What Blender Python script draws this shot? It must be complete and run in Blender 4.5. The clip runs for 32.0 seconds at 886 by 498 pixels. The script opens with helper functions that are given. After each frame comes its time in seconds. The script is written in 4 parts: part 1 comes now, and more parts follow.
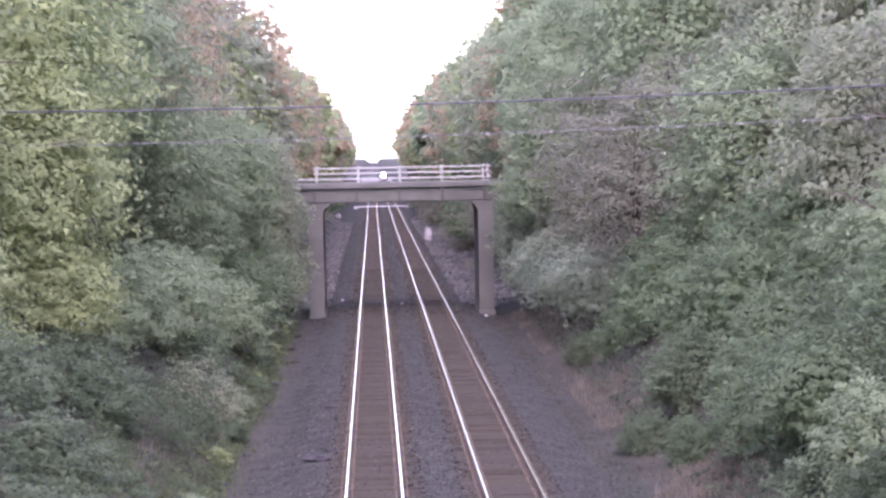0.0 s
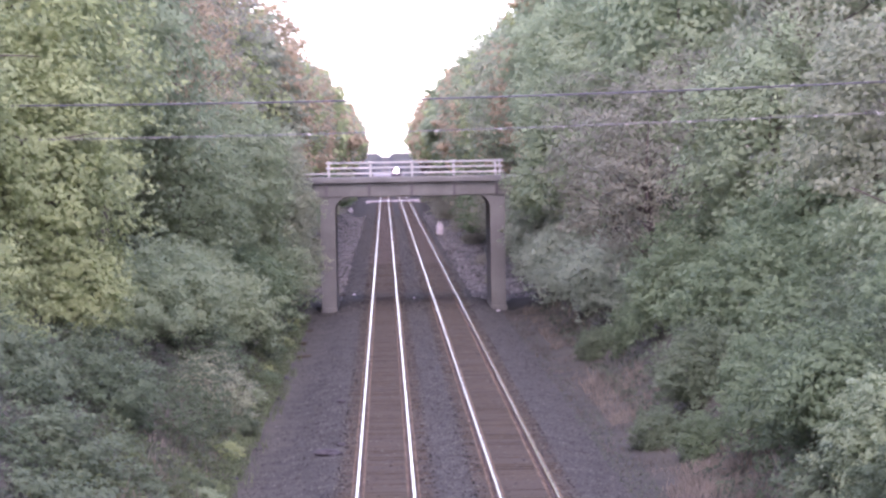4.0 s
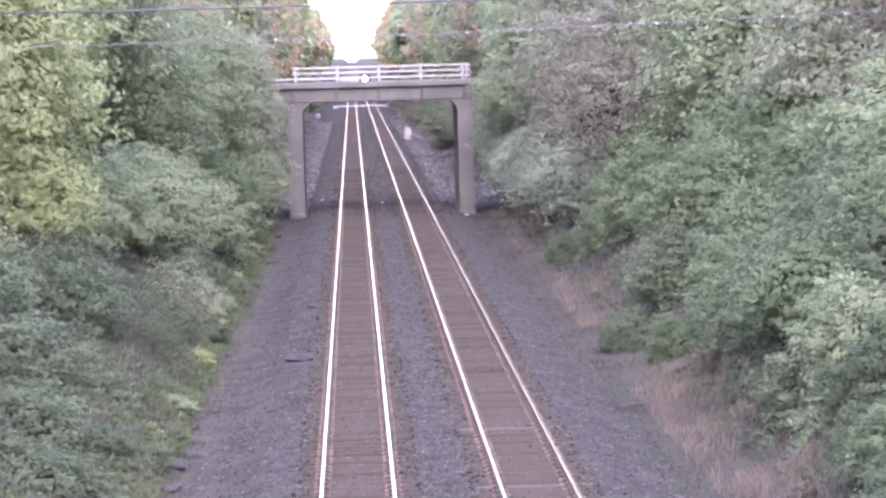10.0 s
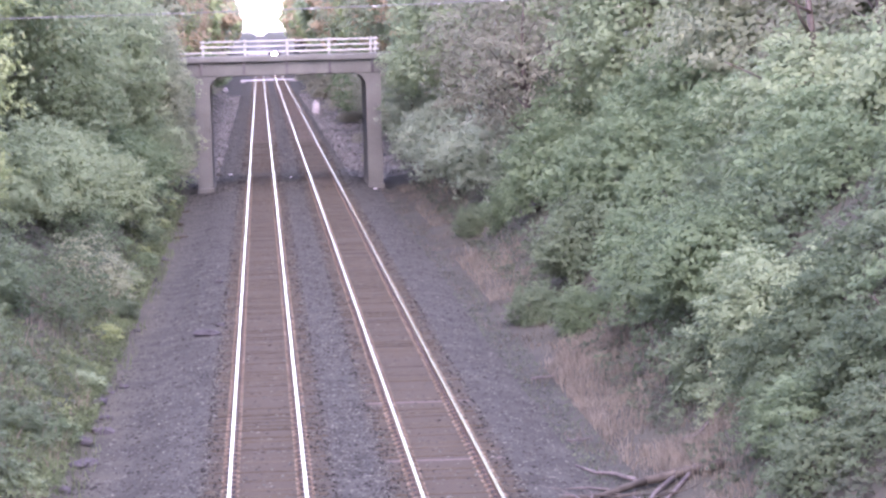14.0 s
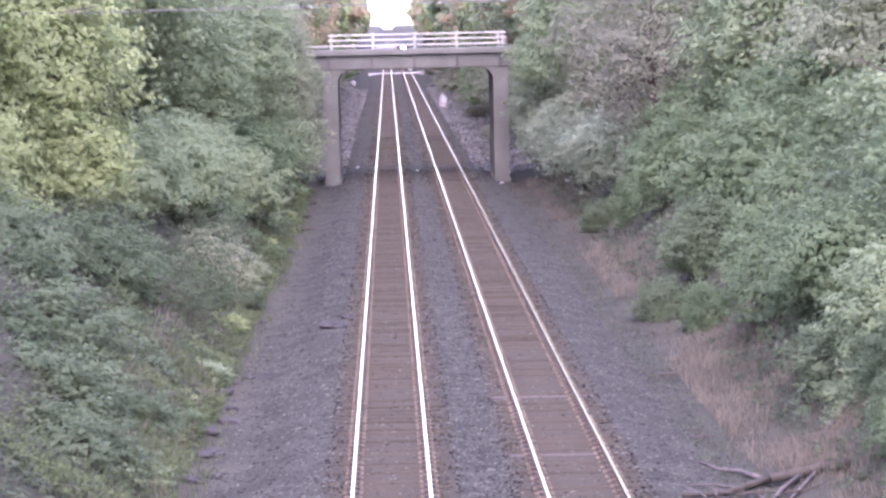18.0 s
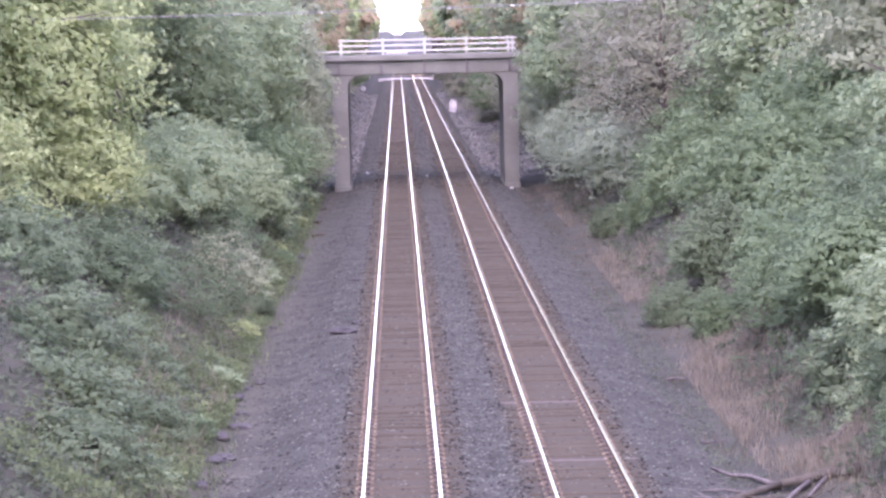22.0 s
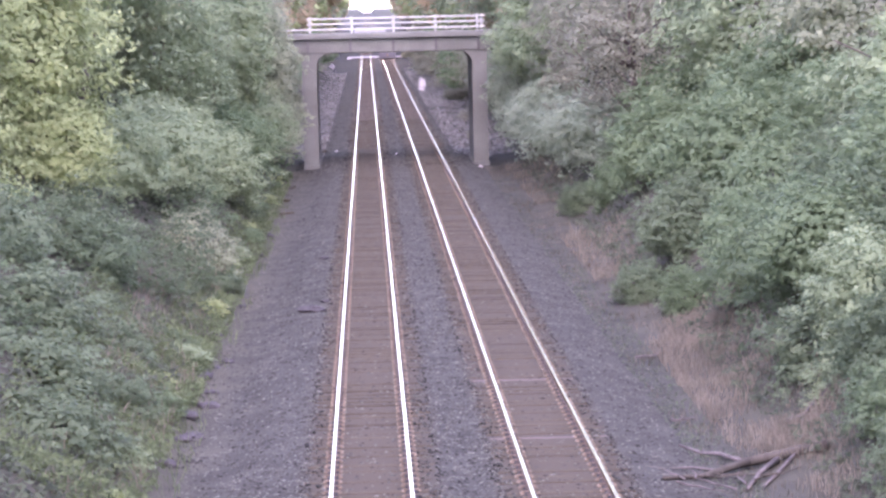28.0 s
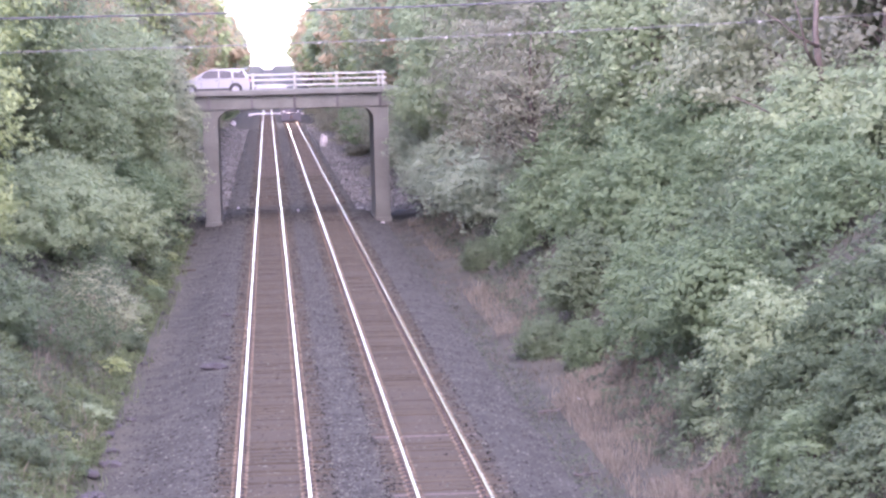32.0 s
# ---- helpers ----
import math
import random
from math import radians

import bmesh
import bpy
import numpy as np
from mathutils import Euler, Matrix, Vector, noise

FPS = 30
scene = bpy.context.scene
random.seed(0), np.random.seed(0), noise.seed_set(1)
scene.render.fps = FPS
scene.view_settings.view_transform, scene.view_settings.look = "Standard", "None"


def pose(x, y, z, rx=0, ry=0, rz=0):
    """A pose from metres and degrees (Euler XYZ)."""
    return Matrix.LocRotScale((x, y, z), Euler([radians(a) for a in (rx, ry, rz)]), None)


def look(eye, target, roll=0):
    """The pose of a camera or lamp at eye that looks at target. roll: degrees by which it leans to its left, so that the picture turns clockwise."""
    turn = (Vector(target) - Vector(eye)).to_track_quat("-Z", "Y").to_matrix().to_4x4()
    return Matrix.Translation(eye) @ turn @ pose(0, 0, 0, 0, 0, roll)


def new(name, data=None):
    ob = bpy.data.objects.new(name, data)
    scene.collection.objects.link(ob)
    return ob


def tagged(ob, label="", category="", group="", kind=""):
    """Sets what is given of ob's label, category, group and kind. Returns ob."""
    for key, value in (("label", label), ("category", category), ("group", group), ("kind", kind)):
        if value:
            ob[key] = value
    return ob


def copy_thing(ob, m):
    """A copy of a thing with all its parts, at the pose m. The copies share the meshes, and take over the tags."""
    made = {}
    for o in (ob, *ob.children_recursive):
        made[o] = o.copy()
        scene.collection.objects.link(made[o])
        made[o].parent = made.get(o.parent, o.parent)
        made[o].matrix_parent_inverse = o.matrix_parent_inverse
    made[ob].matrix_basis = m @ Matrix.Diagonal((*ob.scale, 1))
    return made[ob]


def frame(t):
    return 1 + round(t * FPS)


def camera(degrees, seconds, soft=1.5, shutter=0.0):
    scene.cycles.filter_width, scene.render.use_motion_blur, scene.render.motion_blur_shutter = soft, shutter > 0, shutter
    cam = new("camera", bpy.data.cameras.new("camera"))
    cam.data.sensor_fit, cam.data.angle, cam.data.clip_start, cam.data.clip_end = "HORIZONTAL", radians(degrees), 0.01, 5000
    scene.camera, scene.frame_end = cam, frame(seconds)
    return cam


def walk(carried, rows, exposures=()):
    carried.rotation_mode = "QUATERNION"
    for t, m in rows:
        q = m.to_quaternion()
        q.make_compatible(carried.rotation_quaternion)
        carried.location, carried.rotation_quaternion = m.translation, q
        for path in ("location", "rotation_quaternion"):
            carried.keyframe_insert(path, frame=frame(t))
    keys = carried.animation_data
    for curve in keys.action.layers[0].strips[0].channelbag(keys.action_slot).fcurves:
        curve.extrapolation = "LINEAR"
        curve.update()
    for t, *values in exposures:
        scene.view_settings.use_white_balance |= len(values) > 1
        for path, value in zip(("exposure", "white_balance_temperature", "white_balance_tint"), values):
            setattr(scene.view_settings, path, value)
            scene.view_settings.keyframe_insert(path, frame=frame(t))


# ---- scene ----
cam = camera(22.0, 32.0, soft=2.6)

EYE = (0.0, 0.0, 9.15)
# seconds, turn to the left, tilt, lean: a hand-held camera on an overpass
TURNS = (
    (0, -1.737, -2.323, -1.086),
    (0.5, -1.629, -2.645, -0.948),
    (1, -0.891, -2.446, -0.932),
    (1.5, -0.052, -2.278, -0.989),
    (2, 0.165, -2.430, -1.144),
    (2.5, -0.257, -2.649, -1.365),
    (4.5, -1.546, -2.168, -0.858),
    (5, -0.576, -0.305, -0.836),
    (5.5, -0.477, -0.644, -0.768),
    (6, -0.687, -3.904, -0.855),
    (6.5, -1.063, -5.281, -0.922),
    (7, -1.096, -5.403, -0.986),
    (7.5, -1.230, -5.449, -1.081),
    (8, -0.912, -5.166, -1.236),
    (8.5, -1.041, -4.962, -1.323),
    (9, -1.108, -5.034, -1.323),
    (9.5, -1.716, -4.752, -1.377),
    (10, -2.178, -4.869, -1.500),
    (10.5, -2.275, -5.036, -1.669),
    (11, -2.300, -5.293, -1.746),
    (11.5, -2.464, -5.601, -1.735),
    (12, -2.739, -5.804, -1.700),
    (12.5, -3.115, -5.857, -1.686),
    (13, -3.279, -5.915, -1.585),
    (13.5, -3.906, -5.765, -1.493),
    (14, -4.461, -5.578, -1.452),
    (14.5, -4.524, -5.284, -1.378),
    (16.5, -2.949, -4.679, -1.010),
    (17, -1.880, -4.974, -1.044),
    (17.5, -1.412, -5.442, -1.086),
    (18, -1.284, -5.656, -1.239),
    (18.5, -1.081, -5.963, -1.322),
    (19, -1.272, -5.369, -1.280),
    (19.5, -1.732, -5.133, -1.107),
    (20, -1.828, -5.203, -1.079),
    (20.5, -1.252, -5.158, -1.100),
    (21, -0.812, -5.282, -1.257),
    (21.5, -0.880, -5.274, -1.307),
    (22, -1.033, -5.515, -1.325),
    (22.5, -1.313, -5.704, -1.421),
    (23, -1.403, -5.793, -1.565),
    (23.5, -1.584, -5.762, -1.636),
    (24, -1.888, -5.761, -1.546),
    (24.5, -1.854, -5.708, -1.481),
    (26.5, -2.053, -5.649, -1.192),
    (27, -2.064, -5.952, -1.250),
    (27.5, -2.015, -5.885, -1.291),
    (28, -1.800, -6.079, -1.302),
    (28.5, -1.717, -5.900, -1.317),
    (29, -1.948, -5.616, -1.322),
    (29.5, -2.103, -5.485, -1.311),
    (30, -2.654, -5.584, -1.316),
    (30.5, -2.905, -5.369, -1.271),
    (31, -2.812, -5.244, -1.389),
    (31.5, -3.283, -5.164, -1.440),
    (32, -4.296, -4.728, -1.397),
)


def held(turn, tilt, lean):
    return pose(*EYE, 90 + tilt, 0, turn) @ pose(0, 0, 0, 0, 0, lean)


EXPOSURE, KELVIN = 3.32, 6330.0
walk(cam, [(t, held(a, b, c)) for t, a, b, c in TURNS],
     [(t, EXPOSURE + e, KELVIN + (20.0 if t < 6.2 else 0.0), 49.5 if t < 6.2 else 46.5) for t, e in ((0.0, -0.58), (2.5, -0.56), (4.5, -0.58), (5.0, -0.75), (5.5, -1.2), (6.0, -0.9), (6.5, -0.3), (7.5, 0.0), (32.0, 0.0))])

# ---- light: hazy evening sky, sun veiled by thin cloud ----
SUN_ELEVATION, SUN_TURN = radians(50), radians(183)
world = bpy.data.worlds.new("evening_sky")
scene.world = world
world.use_nodes = True
wn = world.node_tree
for n in list(wn.nodes):
    wn.nodes.remove(n)
w_out = wn.nodes.new("ShaderNodeOutputWorld")
w_bg = wn.nodes.new("ShaderNodeBackground")
w_sky = wn.nodes.new("ShaderNodeTexSky")
w_sky.sky_type = "NISHITA"
w_sky.sun_disc = False
w_sky.sun_elevation, w_sky.sun_rotation = SUN_ELEVATION, SUN_TURN
w_sky.air_density, w_sky.dust_density, w_sky.ozone_density = 1.0, 1.2, 1.0
w_bg.inputs["Strength"].default_value = 0.15
wn.links.new(w_sky.outputs[0], w_bg.inputs[0])
wn.links.new(w_bg.outputs[0], w_out.inputs[0])

sun = new("sun", bpy.data.lights.new("sun", "SUN"))
sun.data.energy, sun.data.angle, sun.data.color = 0.6, radians(165), (1.0, 0.93, 0.84)
to_sun = Vector((math.sin(SUN_TURN) * math.cos(SUN_ELEVATION), math.cos(SUN_TURN) * math.cos(SUN_ELEVATION), math.sin(SUN_ELEVATION)))
sun.matrix_world = look((0, 0, 60), Vector((0, 0, 60)) - to_sun)


# ---- materials ----
def material(name, color, rough=0.8, metal=0.0, var=0.25, scale=3.0, fine=40.0, bump=0.3, other=None, per="none", leaf=False, emit=0.0):
    """Two scales of noise on a base colour, bump, and a random shift per object or per island; a leaf lets light through as well."""
    m = bpy.data.materials.new(name)
    m.use_nodes = True
    t = m.node_tree
    bsdf = t.nodes["Principled BSDF"]
    out = t.nodes["Material Output"]
    geo = t.nodes.new("ShaderNodeTexCoord")
    big = t.nodes.new("ShaderNodeTexNoise")
    big.inputs["Scale"].default_value, big.inputs["Detail"].default_value = scale, 6
    small = t.nodes.new("ShaderNodeTexNoise")
    small.inputs["Scale"].default_value, small.inputs["Detail"].default_value = fine, 3
    info = t.nodes.new("ShaderNodeObjectInfo")
    if per == "object":
        mv = t.nodes.new("ShaderNodeVectorMath")
        mv.operation = "ADD"
        sc = t.nodes.new("ShaderNodeMath")
        sc.operation = "MULTIPLY"
        sc.inputs[1].default_value = 37.0
        t.links.new(info.outputs["Random"], sc.inputs[0])
        t.links.new(geo.outputs["Object"], mv.inputs[0])
        t.links.new(sc.outputs[0], mv.inputs[1])
        source = mv.outputs[0]
    else:
        source = geo.outputs["Object"]
    t.links.new(source, big.inputs["Vector"])
    t.links.new(source, small.inputs["Vector"])
    add = t.nodes.new("ShaderNodeMath")
    add.operation = "ADD"
    t.links.new(big.outputs[0], add.inputs[0])
    half = t.nodes.new("ShaderNodeMath")
    half.operation = "MULTIPLY_ADD"
    half.inputs[1].default_value, half.inputs[2].default_value = 0.6, -0.3
    t.links.new(small.outputs[0], half.inputs[0])
    t.links.new(half.outputs[0], add.inputs[1])
    last = add.outputs[0]
    if per != "none":
        r = t.nodes.new("ShaderNodeMath")
        r.operation = "MULTIPLY_ADD"
        r.inputs[1].default_value, r.inputs[2].default_value = 0.5, -0.25
        if per == "object":
            t.links.new(info.outputs["Random"], r.inputs[0])
        else:
            g = t.nodes.new("ShaderNodeNewGeometry")
            t.links.new(g.outputs["Random Per Island"], r.inputs[0])
        a2 = t.nodes.new("ShaderNodeMath")
        a2.operation = "ADD"
        t.links.new(last, a2.inputs[0])
        t.links.new(r.outputs[0], a2.inputs[1])
        last = a2.outputs[0]
    ramp = t.nodes.new("ShaderNodeValToRGB")
    c = Vector(color)
    lo = c * (1 - var)
    hi = Vector(other) if other else c * (1 + var)
    ramp.color_ramp.elements[0].position, ramp.color_ramp.elements[0].color = 0.2, (*lo, 1)
    ramp.color_ramp.elements[1].position, ramp.color_ramp.elements[1].color = 0.8, (*hi, 1)
    mid = ramp.color_ramp.elements.new(0.5)
    mid.color = (*c, 1)
    t.links.new(last, ramp.inputs[0])
    t.links.new(ramp.outputs[0], bsdf.inputs["Base Color"])
    bsdf.inputs["Roughness"].default_value, bsdf.inputs["Metallic"].default_value = rough, metal
    bsdf.inputs["Specular IOR Level"].default_value = 0.08 if rough > 0.7 else 0.06 if leaf else 0.5
    if bump:
        b = t.nodes.new("ShaderNodeBump")
        b.inputs["Strength"].default_value, b.inputs["Distance"].default_value = bump, 0.02
        t.links.new(small.outputs[0], b.inputs["Height"])
        t.links.new(b.outputs[0], bsdf.inputs["Normal"])
    if leaf:
        tr = t.nodes.new("ShaderNodeBsdfTranslucent")
        t.links.new(ramp.outputs[0], tr.inputs["Color"])
        mix = t.nodes.new("ShaderNodeAddShader")
        t.links.new(bsdf.outputs[0], mix.inputs[0])
        t.links.new(tr.outputs[0], mix.inputs[1])
        t.links.new(mix.outputs[0], out.inputs["Surface"])
    if emit:
        bsdf.inputs["Emission Color"].default_value = (1.0, 0.9, 0.75, 1)
        bsdf.inputs["Emission Strength"].default_value = emit
    return m


M_STONE = material("ballast_stone", (0.0555, 0.0555, 0.0475), 0.9, var=0.7, scale=2, fine=20, bump=0.4, per="island", other=(0.126, 0.125, 0.105))


def ground_material():
    """Grey ballast that runs out into earth at the edges of the bed, browned by rust between the rails."""
    m = material("ballast_and_earth", (0.0465, 0.0462, 0.0383), 0.95, var=0.4, scale=0.9, fine=11, bump=0.4)
    t = m.node_tree
    bsdf = t.nodes["Principled BSDF"]
    stone = bsdf.inputs["Base Color"].links[0].from_socket
    tc = t.nodes.new("ShaderNodeTexCoord")
    sep = t.nodes.new("ShaderNodeSeparateXYZ")
    t.links.new(tc.outputs["Object"], sep.inputs[0])
    wob = t.nodes.new("ShaderNodeTexNoise")
    wob.inputs["Scale"].default_value, wob.inputs["Detail"].default_value = 0.9, 5
    t.links.new(tc.outputs["Object"], wob.inputs["Vector"])

    def band(centre, inner, outer, shake):
        a = t.nodes.new("ShaderNodeMath")
        a.operation = "SUBTRACT"
        a.inputs[1].default_value = centre
        t.links.new(sep.outputs[0], a.inputs[0])
        b = t.nodes.new("ShaderNodeMath")
        b.operation = "ABSOLUTE"
        t.links.new(a.outputs[0], b.inputs[0])
        c = t.nodes.new("ShaderNodeMath")
        c.operation = "MULTIPLY_ADD"
        c.inputs[1].default_value = shake
        t.links.new(wob.outputs[0], c.inputs[0])
        t.links.new(b.outputs[0], c.inputs[2])
        d = t.nodes.new("ShaderNodeMapRange")
        d.inputs["From Min"].default_value, d.inputs["From Max"].default_value = inner + shake / 2, outer + shake / 2
        t.links.new(c.outputs[0], d.inputs["Value"])
        return d.outputs[0]

    def mix(factor, a, b):
        n = t.nodes.new("ShaderNodeMix")
        n.data_type = "RGBA"
        t.links.new(factor, n.inputs[0])
        for sock, v in ((n.inputs[6], a), (n.inputs[7], b)):
            if isinstance(v, tuple):
                sock.default_value = (*v, 1)
            else:
                t.links.new(v, sock)
        return n.outputs[2]

    rust = mix(band(-0.12, 1.0, 1.5, 0.3), (0.058, 0.0495, 0.036), stone)
    rust = mix(band(3.60, 1.0, 1.5, 0.3), (0.058, 0.0495, 0.036), rust)
    earth_ramp = t.nodes.new("ShaderNodeValToRGB")
    earth_ramp.color_ramp.elements[0].color, earth_ramp.color_ramp.elements[1].color = (0.042, 0.043, 0.031, 1), (0.077, 0.072, 0.053, 1)
    t.links.new(wob.outputs[0], earth_ramp.inputs[0])
    near_earth = mix(band(2.0, 5.1, 6.4, 1.8), rust, earth_ramp.outputs[0])
    far_earth = mix(band(1.3, 8.6, 10.5, 2.5), rust, earth_ramp.outputs[0])
    past = t.nodes.new("ShaderNodeMapRange")
    past.inputs["From Min"].default_value, past.inputs["From Max"].default_value = 136.0, 142.0
    t.links.new(sep.outputs[1], past.inputs["Value"])
    all_of = mix(past.outputs[0], near_earth, far_earth)
    t.links.new(all_of, bsdf.inputs["Base Color"])
    return m


M_GROUND = ground_material()
M_TIE = material("weathered_timber", (0.053, 0.0427, 0.0265), 0.9, var=0.35, scale=2.5, fine=60, bump=0.5, per="object", other=(0.066, 0.0542, 0.0365))
M_PALE_TIE = material("pale_timber", (0.096, 0.08, 0.07), 0.9, var=0.3, scale=2.5, fine=60, bump=0.6)
# the golden tint puts a warm sky's reflection into the steel colour
M_RAIL = material("polished_rail_head", (0.56, 0.40, 0.16), 0.27, 1.0, var=0.08, scale=0.6, fine=9, bump=0.02)
M_RUST = material("rusty_steel", (0.175, 0.125, 0.086), 0.75, 0.3, var=0.4, scale=3, fine=50, bump=0.4)
M_PLATE = material("worn_plate_steel", (0.155, 0.12, 0.084), 0.75, 0.2, var=0.4, scale=3, fine=50, bump=0.3, per="island")
M_CONCRETE = material("weathered_concrete", (0.134, 0.134, 0.115), 0.9, var=0.3, scale=0.5, fine=14, bump=0.3)
M_DARK_CONCRETE = material("darker_concrete", (0.125, 0.116, 0.112), 0.9, var=0.4, scale=0.7, fine=14, bump=0.3)
M_WHITE = material("weathered_white_paint", (0.36, 0.355, 0.305), 0.6, var=0.15, scale=2, fine=30, bump=0.15)
M_ASPHALT = material("road_asphalt", (0.09, 0.088, 0.09), 0.9, var=0.3, scale=0.8, fine=30, bump=0.4)
M_CAR = material("white_car_paint", (0.26, 0.258, 0.255), 0.25, var=0.03, scale=1, fine=5, bump=0)
M_GLASS = material("tinted_window", (0.03, 0.031, 0.034), 0.08, var=0.1, scale=1, fine=5, bump=0)
M_TYRE = material("black_tyre", (0.04, 0.04, 0.04), 0.8, var=0.2, scale=5, fine=40, bump=0.2)
M_ALLOY = material("alloy_rim", (0.26, 0.26, 0.264), 0.5, 0.3, var=0.1, scale=5, fine=20, bump=0)
M_TAIL = material("red_lamp_glass", (0.35, 0.02, 0.02), 0.2, var=0.1, scale=5, fine=20, bump=0)
M_LAMP = material("clear_lamp_glass", (0.8, 0.8, 0.8), 0.1, var=0.05, scale=5, fine=20, bump=0)
M_LOCO = material("dark_engine_paint", (0.07, 0.066, 0.08), 0.5, var=0.3, scale=1, fine=10, bump=0.05)
M_BEAM = material("headlight_glow", (0.9, 0.85, 0.75), 0.3, var=0.02, scale=1, fine=3, bump=0, emit=60.0)
M_WIRE = material("dark_cable", (0.06, 0.06, 0.064), 0.6, var=0.2, scale=3, fine=20, bump=0)
M_WIRE_PALE = material("weathered_cable", (0.18, 0.17, 0.17), 0.6, var=0.2, scale=3, fine=20, bump=0)
M_BARK = material("grey_bark", (0.12, 0.10, 0.085), 0.95, var=0.4, scale=4, fine=30, bump=0.8)
M_DEADWOOD = material("bleached_deadwood", (0.112, 0.098, 0.09), 0.9, var=0.4, scale=4, fine=40, bump=0.6)
M_DARKWOOD = material("dark_rotten_wood", (0.07, 0.062, 0.05), 0.95, var=0.4, scale=4, fine=40, bump=0.6)
M_DEBRIS = material("dark_debris", (0.06, 0.056, 0.056), 0.9, var=0.4, scale=6, fine=40, bump=0.5)
M_PALE_ROCK = material("pale_rock", (0.456, 0.427, 0.415), 0.9, var=0.25, scale=2, fine=20, bump=0.5)
# pale colour that stands in for sky glare on the distant bed
M_FAR_GLARE = material("far_glare_pale", (0.20, 0.185, 0.17), 0.95, var=0.35, scale=0.3, fine=12, bump=0.4)
M_GRASS = material("dry_grass", (0.115, 0.10, 0.075), 0.9, var=0.3, scale=0.5, fine=5, bump=0, per="island", leaf=True, other=(0.145, 0.126, 0.093))
M_UNDER = material("undergrowth_leaves", (0.048, 0.057, 0.039), 0.9, var=0.3, scale=0.5, fine=5, bump=0, per="island", leaf=True, other=(0.058, 0.071, 0.042))
M_SCRUB = material("grey_scrub", (0.105, 0.102, 0.092), 0.9, var=0.3, scale=0.5, fine=5, bump=0, per="island", leaf=True, other=(0.15, 0.146, 0.132))
M_FAR_TIE = material("far_timber", (0.08, 0.0655, 0.05), 0.9, var=0.25, scale=2.5, fine=60, bump=0.3, per="island", other=(0.104, 0.086, 0.07))
M_LITTER = material("withered_grass", (0.058, 0.054, 0.038), 0.9, var=0.35, scale=0.5, fine=5, bump=0, per="island", leaf=True, other=(0.098, 0.084, 0.066))
M_WEED = material("green_weeds", (0.055, 0.071, 0.034), 0.8, var=0.4, scale=0.5, fine=5, bump=0, per="island", leaf=True, other=(0.076, 0.094, 0.045))


def leaves(name, color, other):
    other = tuple((a + b) / 2 for a, b in zip(color, other))
    return material(name, color, 0.7, var=0.12, scale=0.35, fine=3, bump=0, per="island", leaf=True, other=other)


LEAF = {
    "yellow": leaves("yellow_green_leaves", (0.15, 0.177, 0.0834), (0.21, 0.232, 0.106)),
    "green": leaves("mid_green_leaves", (0.125, 0.156, 0.0896), (0.162, 0.191, 0.106)),
    "bluish": leaves("cool_green_leaves", (0.0775, 0.106, 0.057), (0.098, 0.129, 0.068)),
    "dark": leaves("dark_green_leaves", (0.0689, 0.0905, 0.0525), (0.0915, 0.114, 0.064)),
    # lighter, greyer green: the haze of distance is put into this leaf colour
    "pale": leaves("haze_paled_leaves", (0.142, 0.167, 0.115), (0.182, 0.207, 0.14)),
    "brown": leaves("brownish_grey_leaves", (0.122, 0.125, 0.089), (0.155, 0.157, 0.110)),
    "deep": leaves("deep_green_leaves", (0.0515, 0.0705, 0.0395), (0.068, 0.0905, 0.048)),
    "olive": leaves("olive_green_leaves", (0.137, 0.152, 0.0972), (0.177, 0.192, 0.116)),
    # brown leaves; the orange sky glow on tree edges is put into the colour
    "rust": leaves("sky_glow_brown_leaves", (0.185, 0.151, 0.0918), (0.249, 0.204, 0.119)),
}


# ---- helpers for building ----
def part(name, data, mat, parent=None, label=""):
    """Links a bmesh or a mesh as one object under a thing."""
    if isinstance(data, bmesh.types.BMesh):
        me = bpy.data.meshes.new(name)
        data.to_mesh(me)
        data.free()
    else:
        me = data
    if not me.materials:
        me.materials.append(mat)
    ob = new(name, me)
    ob.parent = parent
    if label:
        tagged(ob, label)
    return ob


def mesh_of(name, verts, faces, smooth=False):
    me = bpy.data.meshes.new(name)
    me.from_pydata([tuple(v) for v in verts], [], faces)
    if smooth:
        me.polygons.foreach_set("use_smooth", [True] * len(me.polygons))
    me.update()
    return me


def add_box(bm, x0, x1, y0, y1, z0, z1, bevel=0.0, m=None):
    r = bmesh.ops.create_cube(bm, size=1)
    bmesh.ops.scale(bm, vec=(x1 - x0, y1 - y0, z1 - z0), verts=r["verts"])
    bmesh.ops.translate(bm, vec=((x0 + x1) / 2, (y0 + y1) / 2, (z0 + z1) / 2), verts=r["verts"])
    if bevel:
        edges = list({e for v in r["verts"] for e in v.link_edges})
        q = bmesh.ops.bevel(bm, geom=edges, offset=bevel, segments=1, affect="EDGES")
        vs = q["verts"]
    else:
        vs = r["verts"]
    if m is not None:
        bmesh.ops.transform(bm, matrix=m, verts=vs)


def box(x0, x1, y0, y1, z0, z1, bevel=0.0):
    bm = bmesh.new()
    add_box(bm, x0, x1, y0, y1, z0, z1, bevel)
    return bm


def add_cylinder(bm, a, b, r0, r1=None, n=12):
    a, b = Vector(a), Vector(b)
    q = (b - a).to_track_quat("Z", "Y").to_matrix().to_4x4()
    m = Matrix.Translation((a + b) / 2) @ q
    bmesh.ops.create_cone(bm, cap_ends=True, segments=n, radius1=r0, radius2=r0 if r1 is None else r1, depth=(b - a).length, matrix=m)


